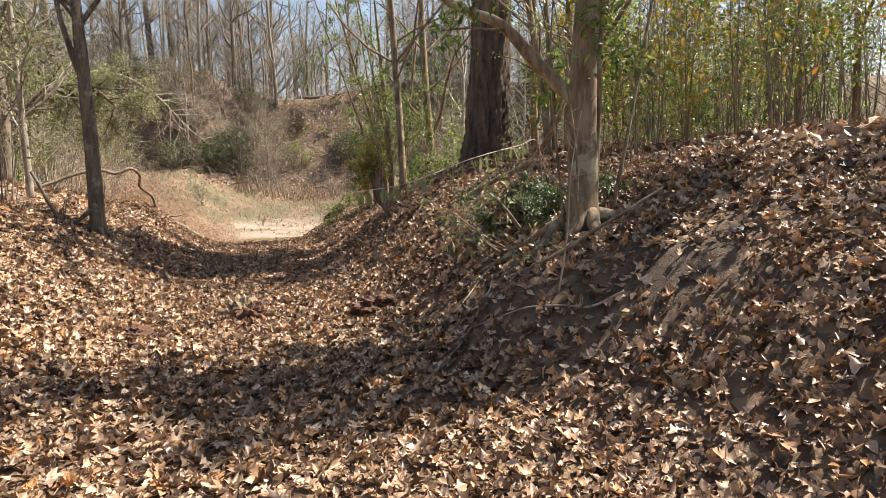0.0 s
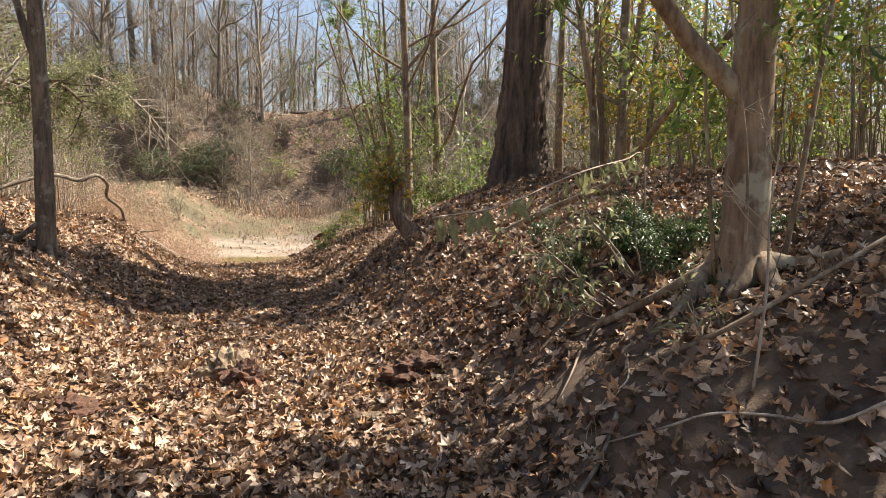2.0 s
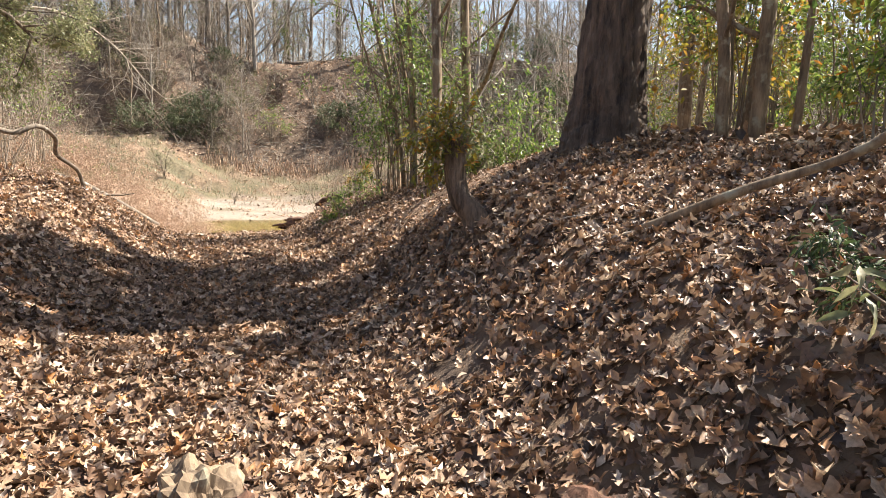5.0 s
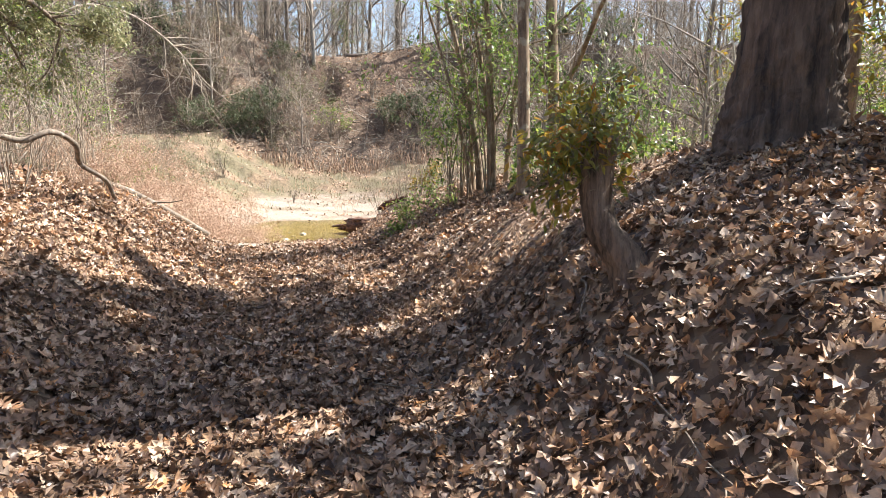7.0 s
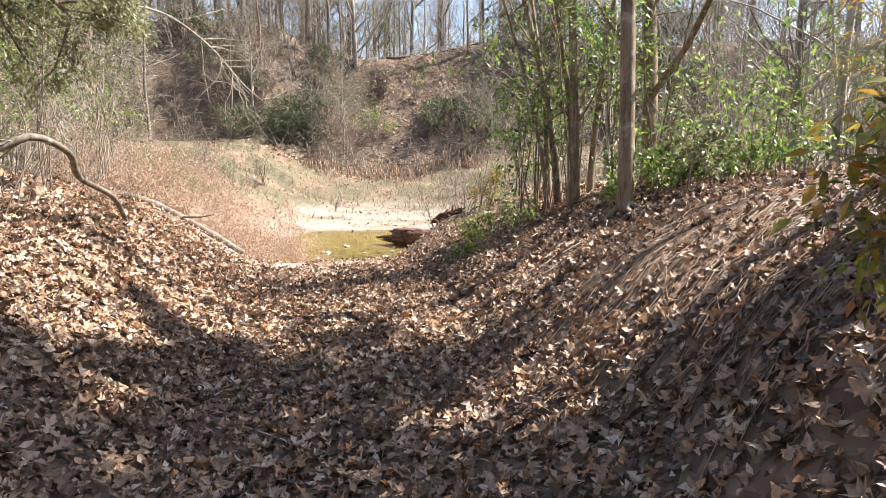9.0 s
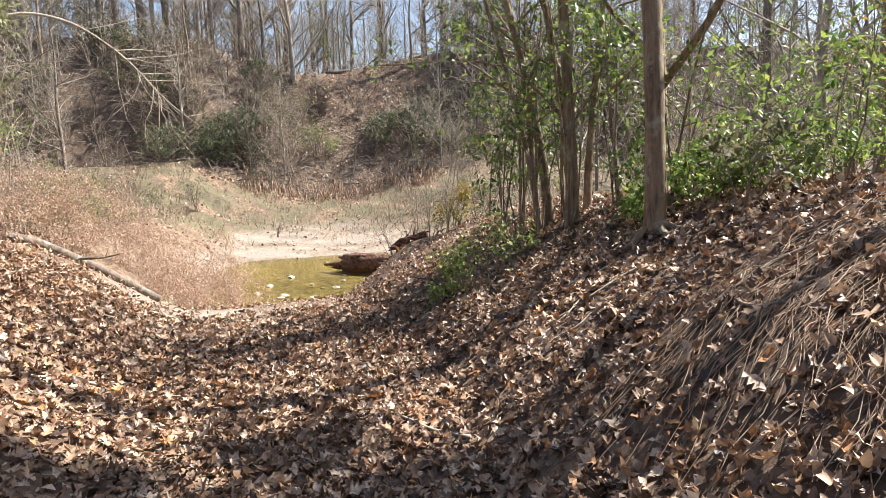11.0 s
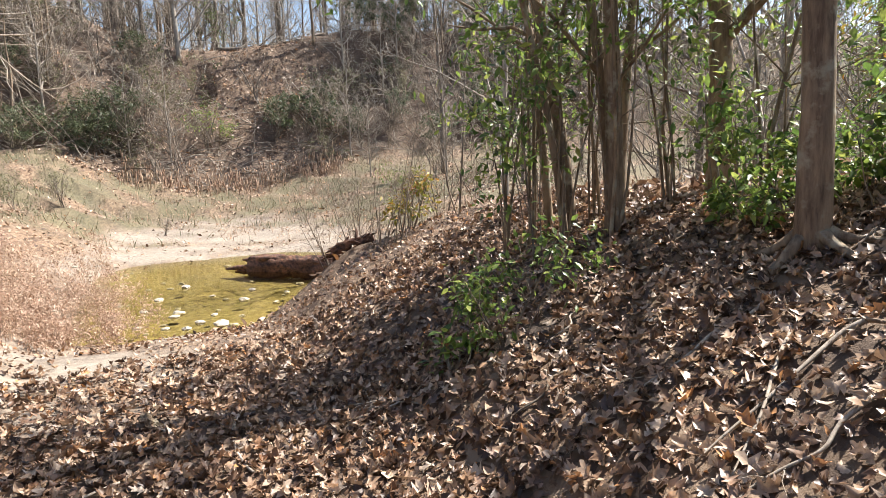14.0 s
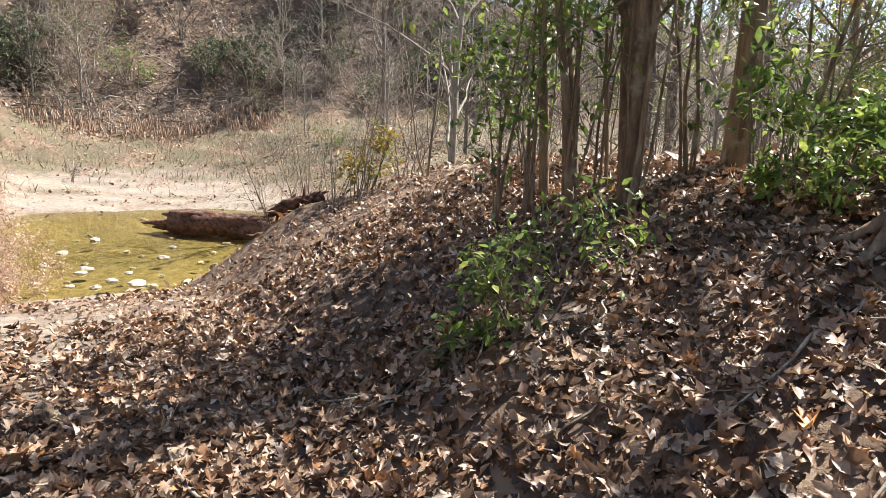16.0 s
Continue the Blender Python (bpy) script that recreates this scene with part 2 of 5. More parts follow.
M_BROWN = bark("brown_bark", (0.12, 0.082, 0.055), (0.33, 0.245, 0.165), (0.33, 0.30, 0.22), 16, 0.012)
M_STUMP = bark("furrowed_bark", (0.045, 0.032, 0.024), (0.25, 0.18, 0.135), None, 26, 0.035, (1, 1, 0.1))
M_GREY = bark("grey_bark", (0.10, 0.08, 0.062), (0.27, 0.22, 0.175), (0.33, 0.31, 0.26), 18, 0.01)
M_PALE = bark("pale_dead_wood", (0.26, 0.21, 0.165), (0.52, 0.45, 0.37), None, 20, 0.006)
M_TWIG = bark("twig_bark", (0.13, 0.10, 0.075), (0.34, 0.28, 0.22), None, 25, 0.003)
# paler twig bark, mostly for distant trees, stems and sticks
M_FARTWIG = bark("pale_twig_bark", (0.22, 0.19, 0.155), (0.44, 0.39, 0.33), None, 25, 0.003)
M_REDROT = bark("red_rotten_wood", (0.025, 0.013, 0.009), (0.20, 0.095, 0.057), None, 12, 0.03, (1, 0.2, 1))
M_DARKBARK = bark("dark_grey_bark", (0.055, 0.042, 0.033), (0.20, 0.155, 0.12), (0.22, 0.20, 0.165), 18, 0.012)
M_STONE = bark("creek_stone", (0.32, 0.285, 0.23), (0.60, 0.55, 0.46), None, 7, 0.02, (1, 1, 1))


def ground_material():
    mat, nodes, links, bsdf = material("forest_floor")
    def attr(n):
        a = nodes.new("ShaderNodeAttribute")
        a.attribute_name = n
        return a.outputs["Fac"]
    big = noise_tex(nodes, links, 0.7, 4)
    mid = noise_tex(nodes, links, 9, 6, rough=0.7)
    fine = noise_tex(nodes, links, 60, 6, rough=0.7)
    soil = ramp(nodes, [(0.3, (0.05, 0.034, 0.025)), (0.55, (0.115, 0.08, 0.058)), (0.8, (0.20, 0.15, 0.115))])
    links.new(mid.outputs["Fac"], soil.inputs["Fac"])
    vor = nodes.new("ShaderNodeTexVoronoi")
    vor.inputs["Scale"].default_value = 13
    tc = nodes.new("ShaderNodeTexCoord")
    links.new(tc.outputs["Object"], vor.inputs["Vector"])
    lit = ramp(nodes, [(0.0, (0.06, 0.038, 0.027)), (0.35, (0.16, 0.098, 0.06)), (0.7, (0.28, 0.19, 0.12)), (1.0, (0.40, 0.30, 0.21))])
    links.new(vor.outputs["Color"], lit.inputs["Fac"])
    leafy = mixc(nodes, links, 0.8, soil.outputs["Color"], lit.outputs["Color"])
    sand = ramp(nodes, [(0.3, (0.17, 0.135, 0.10)), (0.5, (0.30, 0.255, 0.205)), (0.8, (0.43, 0.385, 0.325))])
    links.new(mid.outputs["Fac"], sand.inputs["Fac"])
    bed = ramp(nodes, [(0.3, (0.16, 0.12, 0.03)), (0.5, (0.28, 0.22, 0.08)), (0.75, (0.44, 0.37, 0.19))])
    links.new(mid.outputs["Fac"], bed.inputs["Fac"])
    gravel = ramp(nodes, [(0.0, (0.45, 0.42, 0.36)), (0.55, (0.95, 0.92, 0.85)), (0.9, (1.0, 1.0, 1.0)), (1.0, (1.5, 1.5, 1.55))])
    links.new(vor.outputs["Color"], gravel.inputs["Fac"])
    bedcol = mixc(nodes, links, 1.0, bed.outputs["Color"], gravel.outputs["Color"], "MULTIPLY")
    moss = ramp(nodes, [(0.3, (0.07, 0.065, 0.035)), (0.7, (0.19, 0.165, 0.09))])
    links.new(mid.outputs["Fac"], moss.inputs["Fac"])
    col = mixc(nodes, links, attr("bare"), leafy, soil.outputs["Color"])
    col = mixc(nodes, links, attr("grassy"), col, moss.outputs["Color"])
    col = mixc(nodes, links, attr("sand"), col, sand.outputs["Color"])
    col = mixc(nodes, links, attr("bed"), col, bedcol)
    rb = ramp(nodes, [(0.3, (0.75, 0.75, 0.75)), (0.7, (1.1, 1.08, 1.05))])
    links.new(big.outputs["Fac"], rb.inputs["Fac"])
    col = mixc(nodes, links, 1.0, col, rb.outputs["Color"], "MULTIPLY")
    links.new(col, bsdf.inputs["Base Color"])
    bsdf.inputs["Roughness"].default_value = 0.9
    add = nodes.new("ShaderNodeMath")
    add.operation = "ADD"
    links.new(mid.outputs["Fac"], add.inputs[0])
    links.new(fine.outputs["Fac"], add.inputs[1])
    bump(nodes, links, bsdf, add.outputs[0], 0.7, 0.03)
    return mat


M_GROUND = ground_material()

# ---------------------------------------------------------------- ground
def sstep(a, b, x):
    t = np.clip((x - a) / (b - a), 0, 1)
    return t * t * (3 - 2 * t)


def ripple(x, y, s, seed):
    return (np.sin(x * s + seed) * np.cos(y * s * 0.83 + seed * 1.7) + np.sin((x + y) * s * 1.71 + seed * 2.3) * 0.5
            + np.sin((x * 0.6 - y) * s * 2.63 + seed * 0.7) * 0.3) / 1.8


WATER = -1.5


def height(x, y):
    """The lie of the land: a gully with two banks, a pool beyond it, and a high wooded bank behind."""
    x, y = np.asarray(x, float), np.asarray(y, float)
    floor = np.interp(y, [-30, 0, 8, 12, 15, 18, 20, 21.5], [1.0, 0.0, -0.06, -0.14, -0.19, -0.36, -0.44, -0.7])
    xr = np.interp(y, [-10, 0, 4, 7, 9, 12, 15, 17, 19, 21], [3.2, 2.6, 1.35, 1.0, 1.05, 1.15, 1.45, 1.5, 1.3, 1.3])
    right = np.interp(x - xr, [-1.0, 0, 0.45, 1.25, 2.1, 3.0, 5.0, 12.0, 30], [0, 0.04, 0.26, 0.92, 1.30, 1.55, 1.85, 2.2, 4.0])
    flat = sstep(12, 15.5, y)
    right2 = np.interp(x - xr, [-1.0, 0, 0.5, 1.1, 2.1, 2.8, 5, 12, 30], [0, 0.06, 0.38, 0.66, 1.10, 1.36, 1.5, 1.4, 3.0])
    right = right * (1 - flat) + right2 * flat
    xl = np.interp(y, [-10, 0, 5, 9, 14, 17, 20, 22], [-2.4, -1.9, -1.15, -0.95, -0.85, -1.0, -1.2, -1.4])
    left = np.interp(xl - x, [-0.9, 0, 0.45, 0.85, 1.25, 2.2, 4, 8, 30], [0, 0.06, 0.26, 0.52, 0.80, 1.25, 1.7, 2.3, 4.0])
    floor = floor + 0.07 * sstep(0.12, -0.12, y - 17.15 - 0.12 * np.sin(x * 2.3)) * sstep(2.4, 1.2, np.abs(x)) * sstep(15.0, 17.0, y)
    near = floor + right + left
    for cx, cy, sx, sy, up in ((1.8, 4.3, 0.4, 0.5, 0.28), (2.25, 9.5, 0.75, 1.2, 0.28), (4.3, 10.8, 1.8, 1.6, 0.28), (1.75, 16.2, 0.5, 0.8, 0.18), (-2.35, 15.8, 0.6, 1.2, 0.28), (2.5, 21.3, 0.5, 0.5, 0.2)):
        near = near + up * np.exp(-((x - cx) / sx) ** 2 - ((y - cy) / sy) ** 2)
    # the basin with the pool, and its sand
    basin = np.interp(y, [18, 23.4, 24.8, 32.0, 34.0, 37, 41.5, 44, 46.5], [-0.7, -1.2, -1.72, -1.72, -1.45, -1.33, -0.95, -0.4, 0.35])
    basin = basin + 1.5 * sstep(3.0, 13, x) * sstep(17, 22, y) + 1.5 * sstep(-0.6, -5.0, x)
    foot = 46.5 - 0.012 * np.clip(np.abs(x - 3) - 6, 0, 60) ** 2 * 0.55
    basin = basin + 7.5 * (0.78 * sstep(-0.9, 6.4, y - foot) + 0.22 * sstep(4.6, 6.8, y - foot)) + 0.03 * np.clip(y - foot - 10, 0, 400)
    basin = basin + 0.45 * sstep(0, 0.3, y - 42.3 - 0.5 * np.sin(x * 1.3)) * sstep(2.5, -0.5, x) + 0.3 * sstep(0, 0.25, y - 39.6 - 0.4 * np.sin(x * 0.9 + 1)) * sstep(0.5, -2.0, x)
    for cx, cy, sx, sy, down in ((-7.5, 47.5, 3.0, 1.5, 2.6), (-2.2, 48.5, 1.3, 1.2, 1.9), (11.5, 50.5, 2.2, 1.3, 2.2), (2.0, 51.5, 1.4, 1.0, 1.4), (-14.0, 47.0, 2.5, 1.6, 2.4)):
        basin = basin - down * np.exp(-(np.abs((x - cx) / sx)) ** 4 - (np.abs((y - cy - 0.15 * (x - cx)) / sy)) ** 4)
    lip = 21.3 + 0.9 * sstep(0.8, 2.3, x) - 3.4 * sstep(2.5, 6.0, x) + 2.0 * sstep(-1.2, -3.0, x)
    w = sstep(-0.9, 2.0, y - lip)
    h = near * (1 - w) + basin * w
    small = 0.035 * ripple(x, y, 2.1, 1.3) + 0.02 * ripple(x, y, 5.7, 4.1)
    far = sstep(20, 50, np.hypot(x, y - 10))
    h = h + small * (1 + 3 * far) * np.where((h < WATER + 0.3) & (y > 22), 0.4, 1) + 0.18 * ripple(x, y, 0.35, 2.2) * far
    return h


def masks(x, y, z):
    n1, n2 = ripple(x, y, 1.7, 3.3), ripple(x, y, 4.3, 0.9)
    basin = sstep(21.8, 23.5, y - 0.8 * sstep(1, 3, x))
    sand = basin * sstep(0.75, 0.25, z - WATER + 0.12 * n1 + 0.05 * n2) * sstep(46, 43, y) * sstep(7.5, 4, np.abs(x - 1.0) - 0.1 * (y - 30))
    sand = np.maximum(sand, 0.85 * sstep(-0.4, -1.4, x + 0.35 * n1) * sstep(-2.6, -1.9, x) * sstep(19.2, 20.2, y) * sstep(23, 21.5, y))
    sand = np.maximum(sand, 0.9 * np.exp(-((x + 0.8) / 1.0) ** 2 - ((y - 19.3) / 1.5) ** 2 + 0.5 * n2))
    sand = np.maximum(sand, 0.8 * sstep(1.5, 0.4, np.abs(x + 0.6) + 0.3 * n2) * sstep(17.0, 17.3, y) * sstep(20.5, 19.5, y) * np.clip(0.7 + 0.6 * n1, 0, 1))
    bed = basin * sstep(0.02, -0.1, z - WATER)
    def blob(cx, cy, sx, sy):
        return np.exp(-((x - cx) / sx) ** 2 - ((y - cy) / sy) ** 2 + 0.5 * n2)
    bare = 0.95 * blob(1.9, 4.7, 0.5, 1.0) + blob(2.7, 3.4, 0.7, 0.5) + blob(1.35, 7.9, 0.25, 0.5) + 0.5 * blob(2.3, 12.6, 0.35, 0.5) + 0.45 * blob(2.9, 14.3, 0.6, 0.35) + 0.5 * blob(3.1, 12.6, 0.9, 2.0) + 0.8 * blob(2.3, 16.2, 0.4, 0.25) + 0.8 * blob(1.9, 17.9, 0.4, 0.6)
    # far bank: dark soil colour also stands in for tree shade, bright patch spared
    bare = bare + 0.9 * sstep(44.5, 47, y) * (1 - np.clip(2.2 * blob(5.8, 51.5, 2.6, 1.6), 0, 1)) * np.clip(0.75 + 0.6 * n1, 0, 1)
    sand = sand * np.clip(0.8 + 0.75 * ripple(x, y * 2.2, 0.9, 5.0) + 0.3 * n2, 0, 1)
    bare = bare + 0.8 * sstep(36, 39, y) * sstep(46, 44, y) * np.clip(0.6 + n1, 0, 1)
    sand = sand * (1 - 0.85 * sstep(0.3, -0.7, x) * sstep(22.5, 23.5, y) * sstep(33, 30, y))
    grassy = sstep(34, 37, y) * sstep(47, 44, y) * (1 - sand) * np.clip(0.55 + 0.8 * n1, 0, 1) + sstep(5, 8, x) * sstep(14, 18, y) * sstep(40, 36, y) * np.clip(0.5 + 0.9 * n1, 0, 1)
    return np.clip(sand, 0, 1), np.clip(bed, 0, 1), np.clip(bare, 0, 1), np.clip(grassy, 0, 0.85)


def axis_steps(lo, hi, fine_lo, fine_hi, step):
    mid = list(np.arange(fine_lo, fine_hi, step))
    out, s, p = [], step, fine_hi
    while p < hi:
        out.append(p)
        s *= 1.22
        p += s
    back, s, p = [], step, fine_lo - step
    while p > lo:
        back.append(p)
        s *= 1.22
        p -= s
    return np.array([lo] + back[::-1] + mid + out + [hi])


gx = axis_steps(-900, 900, -6, 9, 0.09)
gy = axis_steps(-900, 1500, -1.5, 26, 0.1)
gy = np.unique(np.concatenate([gy, np.arange(26, 58, 0.3)]))
gx = np.unique(np.concatenate([gx, np.arange(-20, 20, 0.45)]))
GX, GY = np.meshgrid(gx, gy)
GZ = height(GX, GY)
gm = Mesher()
nx, ny = len(gx), len(gy)
ii, jj = np.meshgrid(np.arange(ny - 1), np.arange(nx - 1), indexing="ij")
b0 = ii * nx + jj
gm.add(np.stack([GX, GY, GZ], -1).reshape(-1, 3), quads=np.stack([b0, b0 + 1, b0 + nx + 1, b0 + nx], -1).reshape(-1, 4))
ground = part("ground", gm, M_GROUND)
tagged(ground, "leaf-covered brown soil of a wooded gully with sandy creek bed", "ground", kind="structure")
gv = np.array([v.co for v in ground.data.vertices])
for nm, val in zip(("sand", "bed", "bare", "grassy"), masks(gv[:, 0], gv[:, 1], gv[:, 2])):
    a = ground.data.attributes.new(nm, "FLOAT", "POINT")
    a.data.foreach_set("value", val.astype(np.float32))


def on_ground(x, y, up=0.0):
    return np.array([x, y, float(height(x, y)) + up])


def ground_normal(x, y):
    e = 0.06
    n = np.stack([-(height(x + e, y) - height(x - e, y)) / (2 * e), -(height(x, y + e) - height(x, y - e)) / (2 * e), np.ones_like(np.asarray(x, float))], -1)
    return n / np.linalg.norm(n, axis=-1, keepdims=True)


# ---------------------------------------------------------------- pool
def water_material():
    mat, nodes, links, bsdf = material("pool_water")
    nodes.remove(bsdf)
    tr = nodes.new("ShaderNodeBsdfTransparent")
    tr.inputs["Color"].default_value = (0.80, 0.78, 0.55, 1)
    gl = nodes.new("ShaderNodeBsdfGlossy")
    gl.inputs["Roughness"].default_value = 0.03
    fr = nodes.new("ShaderNodeFresnel")
    fr.inputs["IOR"].default_value = 1.33
    tx = noise_tex(nodes, links, 5, 3)
    b = nodes.new("ShaderNodeBump")
    b.inputs["Strength"].default_value, b.inputs["Distance"].default_value = 0.15, 0.02
    links.new(tx.outputs["Fac"], b.inputs["Height"])
    links.new(b.outputs["Normal"], gl.inputs["Normal"])
    links.new(b.outputs["Normal"], fr.inputs["Normal"])
    mx = nodes.new("ShaderNodeMixShader")
    links.new(fr.outputs["Fac"], mx.inputs["Fac"])
    links.new(tr.outputs["BSDF"], mx.inputs[1])
    links.new(gl.outputs["BSDF"], mx.inputs[2])
    links.new(mx.outputs["Shader"], nodes["Material Output"].inputs["Surface"])
    return mat


wm = Mesher()
wm.add([(-9, 22, WATER), (9, 22, WATER), (9, 36, WATER), (-9, 36, WATER)], quads=[(0, 1, 2, 3)])
water = part("water", wm, water_material())
water.visible_shadow = False
tagged(water, "shallow clear yellowish creek pool over a stony bed", "pool", kind="structure")

# ---------------------------------------------------------------- trees and shrubs
LEAF_OVAL = plain_leaf(0.22, 0.10, 0.25)
LEAF_LONG = plain_leaf(0.14, 0.22, 0.3)
LEAF_NEEDLE = plain_leaf(0.07, 0.1, 0.2)
LEAF_BROAD = plain_leaf(0.32, 0.12, 0.3)


def tree(name, trunk, radii, seed, label, category="tree", group="", wood=None, limbs=(9, 4, 3), spread=0.8, shrink=0.45, start=0.35, rise=0.05,
         leaf=None, leaf_shape=None, leaf_size=0.08, per=3, sides=12, knob=0.07, extra=(), limb_wob=0.16, loose=0.08, roots=0, thin=0.0025, ridge=0.0, sub=5):
    """A tree from its trunk's line: trunk, limbs with twigs, and a crown where it bears leaves. extra: further stems as (line, r0, r1)."""
    rng = np.random.default_rng(seed)
    base = Vector(trunk[0])
    ob = root(name, base, label, category, group)
    wood = wood or M_GREY
    pts = smooth_line(trunk, sub)
    rad = np.interp(np.linspace(0, 1, len(pts)), np.linspace(0, 1, len(radii)), radii)
    m = Mesher()
    tube(m, pts, rad, sides, knob, rng, ridge=ridge)
    bole = part("trunk", m, wood, ob)
    for k in range(roots):
        a = 2 * math.pi * (k + rng.random() * 0.6) / roots
        n = 6
        rr = np.linspace(0.06, 0.55, n) * (radii[0] / 0.13)
        line = [(base.x + math.cos(a) * q, base.y + math.sin(a) * q) for q in rr]
        p3 = [(x, y, max(float(height(x, y)) - 0.02, base.z - 0.6) + 0.22 * radii[0] / 0.13 * math.exp(-q * 6) ) for (x, y), q in zip(line, rr)]
        rm = Mesher()
        tube(rm, p3, np.linspace(radii[0] * 0.45, radii[0] * 0.1, n), 7, 0.1, rng)
        part("root", rm, wood, bole)
    lm, tips = Mesher(), []
    for line, r0, r1 in extra:
        q = smooth_line(line, 5)
        sm = Mesher()
        tube(sm, q, np.linspace(r0, r1, len(q)), max(6, sides - 3), knob, rng)
        part("stem", sm, wood, ob)
        ramify(lm, q, r0, rng, len(limbs), (max(3, limbs[0] // 2), *limbs[1:]), spread, shrink, rise, limb_wob, max(start, 0.3), tips, thin=thin)
    ramify(lm, pts, radii[0], rng, len(limbs), limbs, spread, shrink, rise, limb_wob, start, tips, thin=thin)
    part("branching", lm, wood, bole)
    if leaf:
        fm = Mesher()
        foliage(fm, [t for t in tips if t[2] <= 2], rng, leaf_shape or LEAF_OVAL, leaf_size, per, loose)
        part("crown", fm, leaf, ob, smooth=False)
    return ob


def smooth_line(pts, sub):
    """A rounded line through a few points."""
    p = np.asarray(pts, float)
    if len(p) < 3:
        return np.array([p[0] + (p[1] - p[0]) * t for t in np.linspace(0, 1, sub + 1)])
    e = np.concatenate([[2 * p[0] - p[1]], p, [2 * p[-1] - p[-2]]])
    out = []
    for i in range(1, len(e) - 2):
        for t in np.linspace(0, 1, sub, endpoint=False):
            a, b, c, d = e[i - 1], e[i], e[i + 1], e[i + 2]
            out.append(0.5 * (2 * b + (c - a) * t + (2 * a - 5 * b + 4 * c - d) * t * t + (3 * b - a - 3 * c + d) * t ** 3))
    out.append(p[-1])
    return np.array(out)


def shrub(name, x, y, h, spread, stems, seed, label, category="shrub", group="", wood=None, leaf=None, leaf_shape=None, leaf_size=0.07, per=3,
          kids=(6, 3), loose=0.05, r=0.009, up=0.0, lean=(0, 0), droop=0.5, stem_wob=0.10, split=True, thin=0.0018):
    """Many thin stems from one foot, with twigs and leaves."""
    rng = np.random.default_rng(seed)
    p = on_ground(x, y, -0.03 + up)
    ob = root(name, Vector(p), label, category, group)
    m, tips = Mesher(), []
    for _ in range(stems):
        a, s = rng.random() * 2 * math.pi, spread * (0.3 + rng.random())
        q = p + np.array([math.cos(a), math.sin(a), 0]) * s * 0.25
        q[2] = float(height(q[0], q[1])) - 0.02 + up
        d = np.array([math.cos(a) * s + lean[0], math.sin(a) * s + lean[1], h])
        hh = h * (0.6 + 0.55 * rng.random())
        line = wander(q, d, hh, 7, stem_wob, rng, 0.03)
        rr = r * (0.6 + 0.8 * rng.random())
        if split:
            m = Mesher()
        tube(m, line, np.linspace(rr, rr * 0.3, 7), 5, cap=False)
        ramify(m, line, rr, rng, len(kids), kids, 0.8, 0.42, 0.02, 0.2, 0.25, tips, 4, thin)
        if split:
            part("stem", m, wood or M_TWIG, ob)
    if not split:
        part("brushwood", m, wood or M_TWIG, ob)
    if leaf:
        fm = Mesher()
        foliage(fm, tips, rng, leaf_shape or LEAF_OVAL, leaf_size, per, loose, droop)
        part("foliage", fm, leaf, ob, smooth=False)
    return ob


def G(x, y, up=0.0):
    return float(height(x, y)) + up


# the tree with bare roots on the bank
rx, ry = 2.72, 4.65
rz = G(rx, ry)
tree("bank_tree", [(rx, ry, rz - 0.15), (rx, ry, rz + 0.3), (rx + 0.01, ry, 2.1), (rx + 0.1, ry + 0.02, 3.2), (rx + 0.25, ry, 5.0), (rx + 0.2, ry, 7.5)],
     (0.17, 0.125, 0.11, 0.09, 0.06, 0.03), 11, "brown-barked tree with bare roots gripping the eroded bank", wood=M_BROWN,
     extra=[([(rx, ry, 1.95), (2.38, 4.75, 2.3), (2.08, 4.8, 2.62), (1.6, 4.9, 2.85), (0.9, 5.1, 3.6)], 0.065, 0.02),
            ([(rx + 0.14, ry + 0.08, rz), (rx + 0.2, ry + 0.1, 1.9), (rx + 0.3, ry + 0.15, 3.5), (rx + 0.5, ry + 0.3, 6.0)], 0.04, 0.012),
            ([(rx - 0.13, ry + 0.06, rz), (rx - 0.19, ry + 0.1, 1.7), (rx - 0.22, ry + 0.12, 2.4), (rx - 0.1, ry + 0.2, 3.4)], 0.013, 0.005),
            ([(rx - 0.10, ry - 0.12, rz), (rx - 0.13, ry - 0.14, 1.6), (rx - 0.2, ry - 0.1, 2.2), (rx - 0.3, ry, 3.1)], 0.010, 0.004),
            ([(rx + 0.22, ry - 0.05, rz), (rx + 0.42, ry, 1.7), (rx + 0.75, ry + 0.1, 3.0), (rx + 1.0, ry, 4.6)], 0.02, 0.008)],
     limbs=(7, 4, 3), start=0.45, leaf=M_GREEN, leaf_shape=LEAF_LONG, leaf_size=0.10, per=2, knob=0.06, sides=20)
bank_tree = bpy.data.objects["bank_tree"]
rr_ = np.random.default_rng(5)
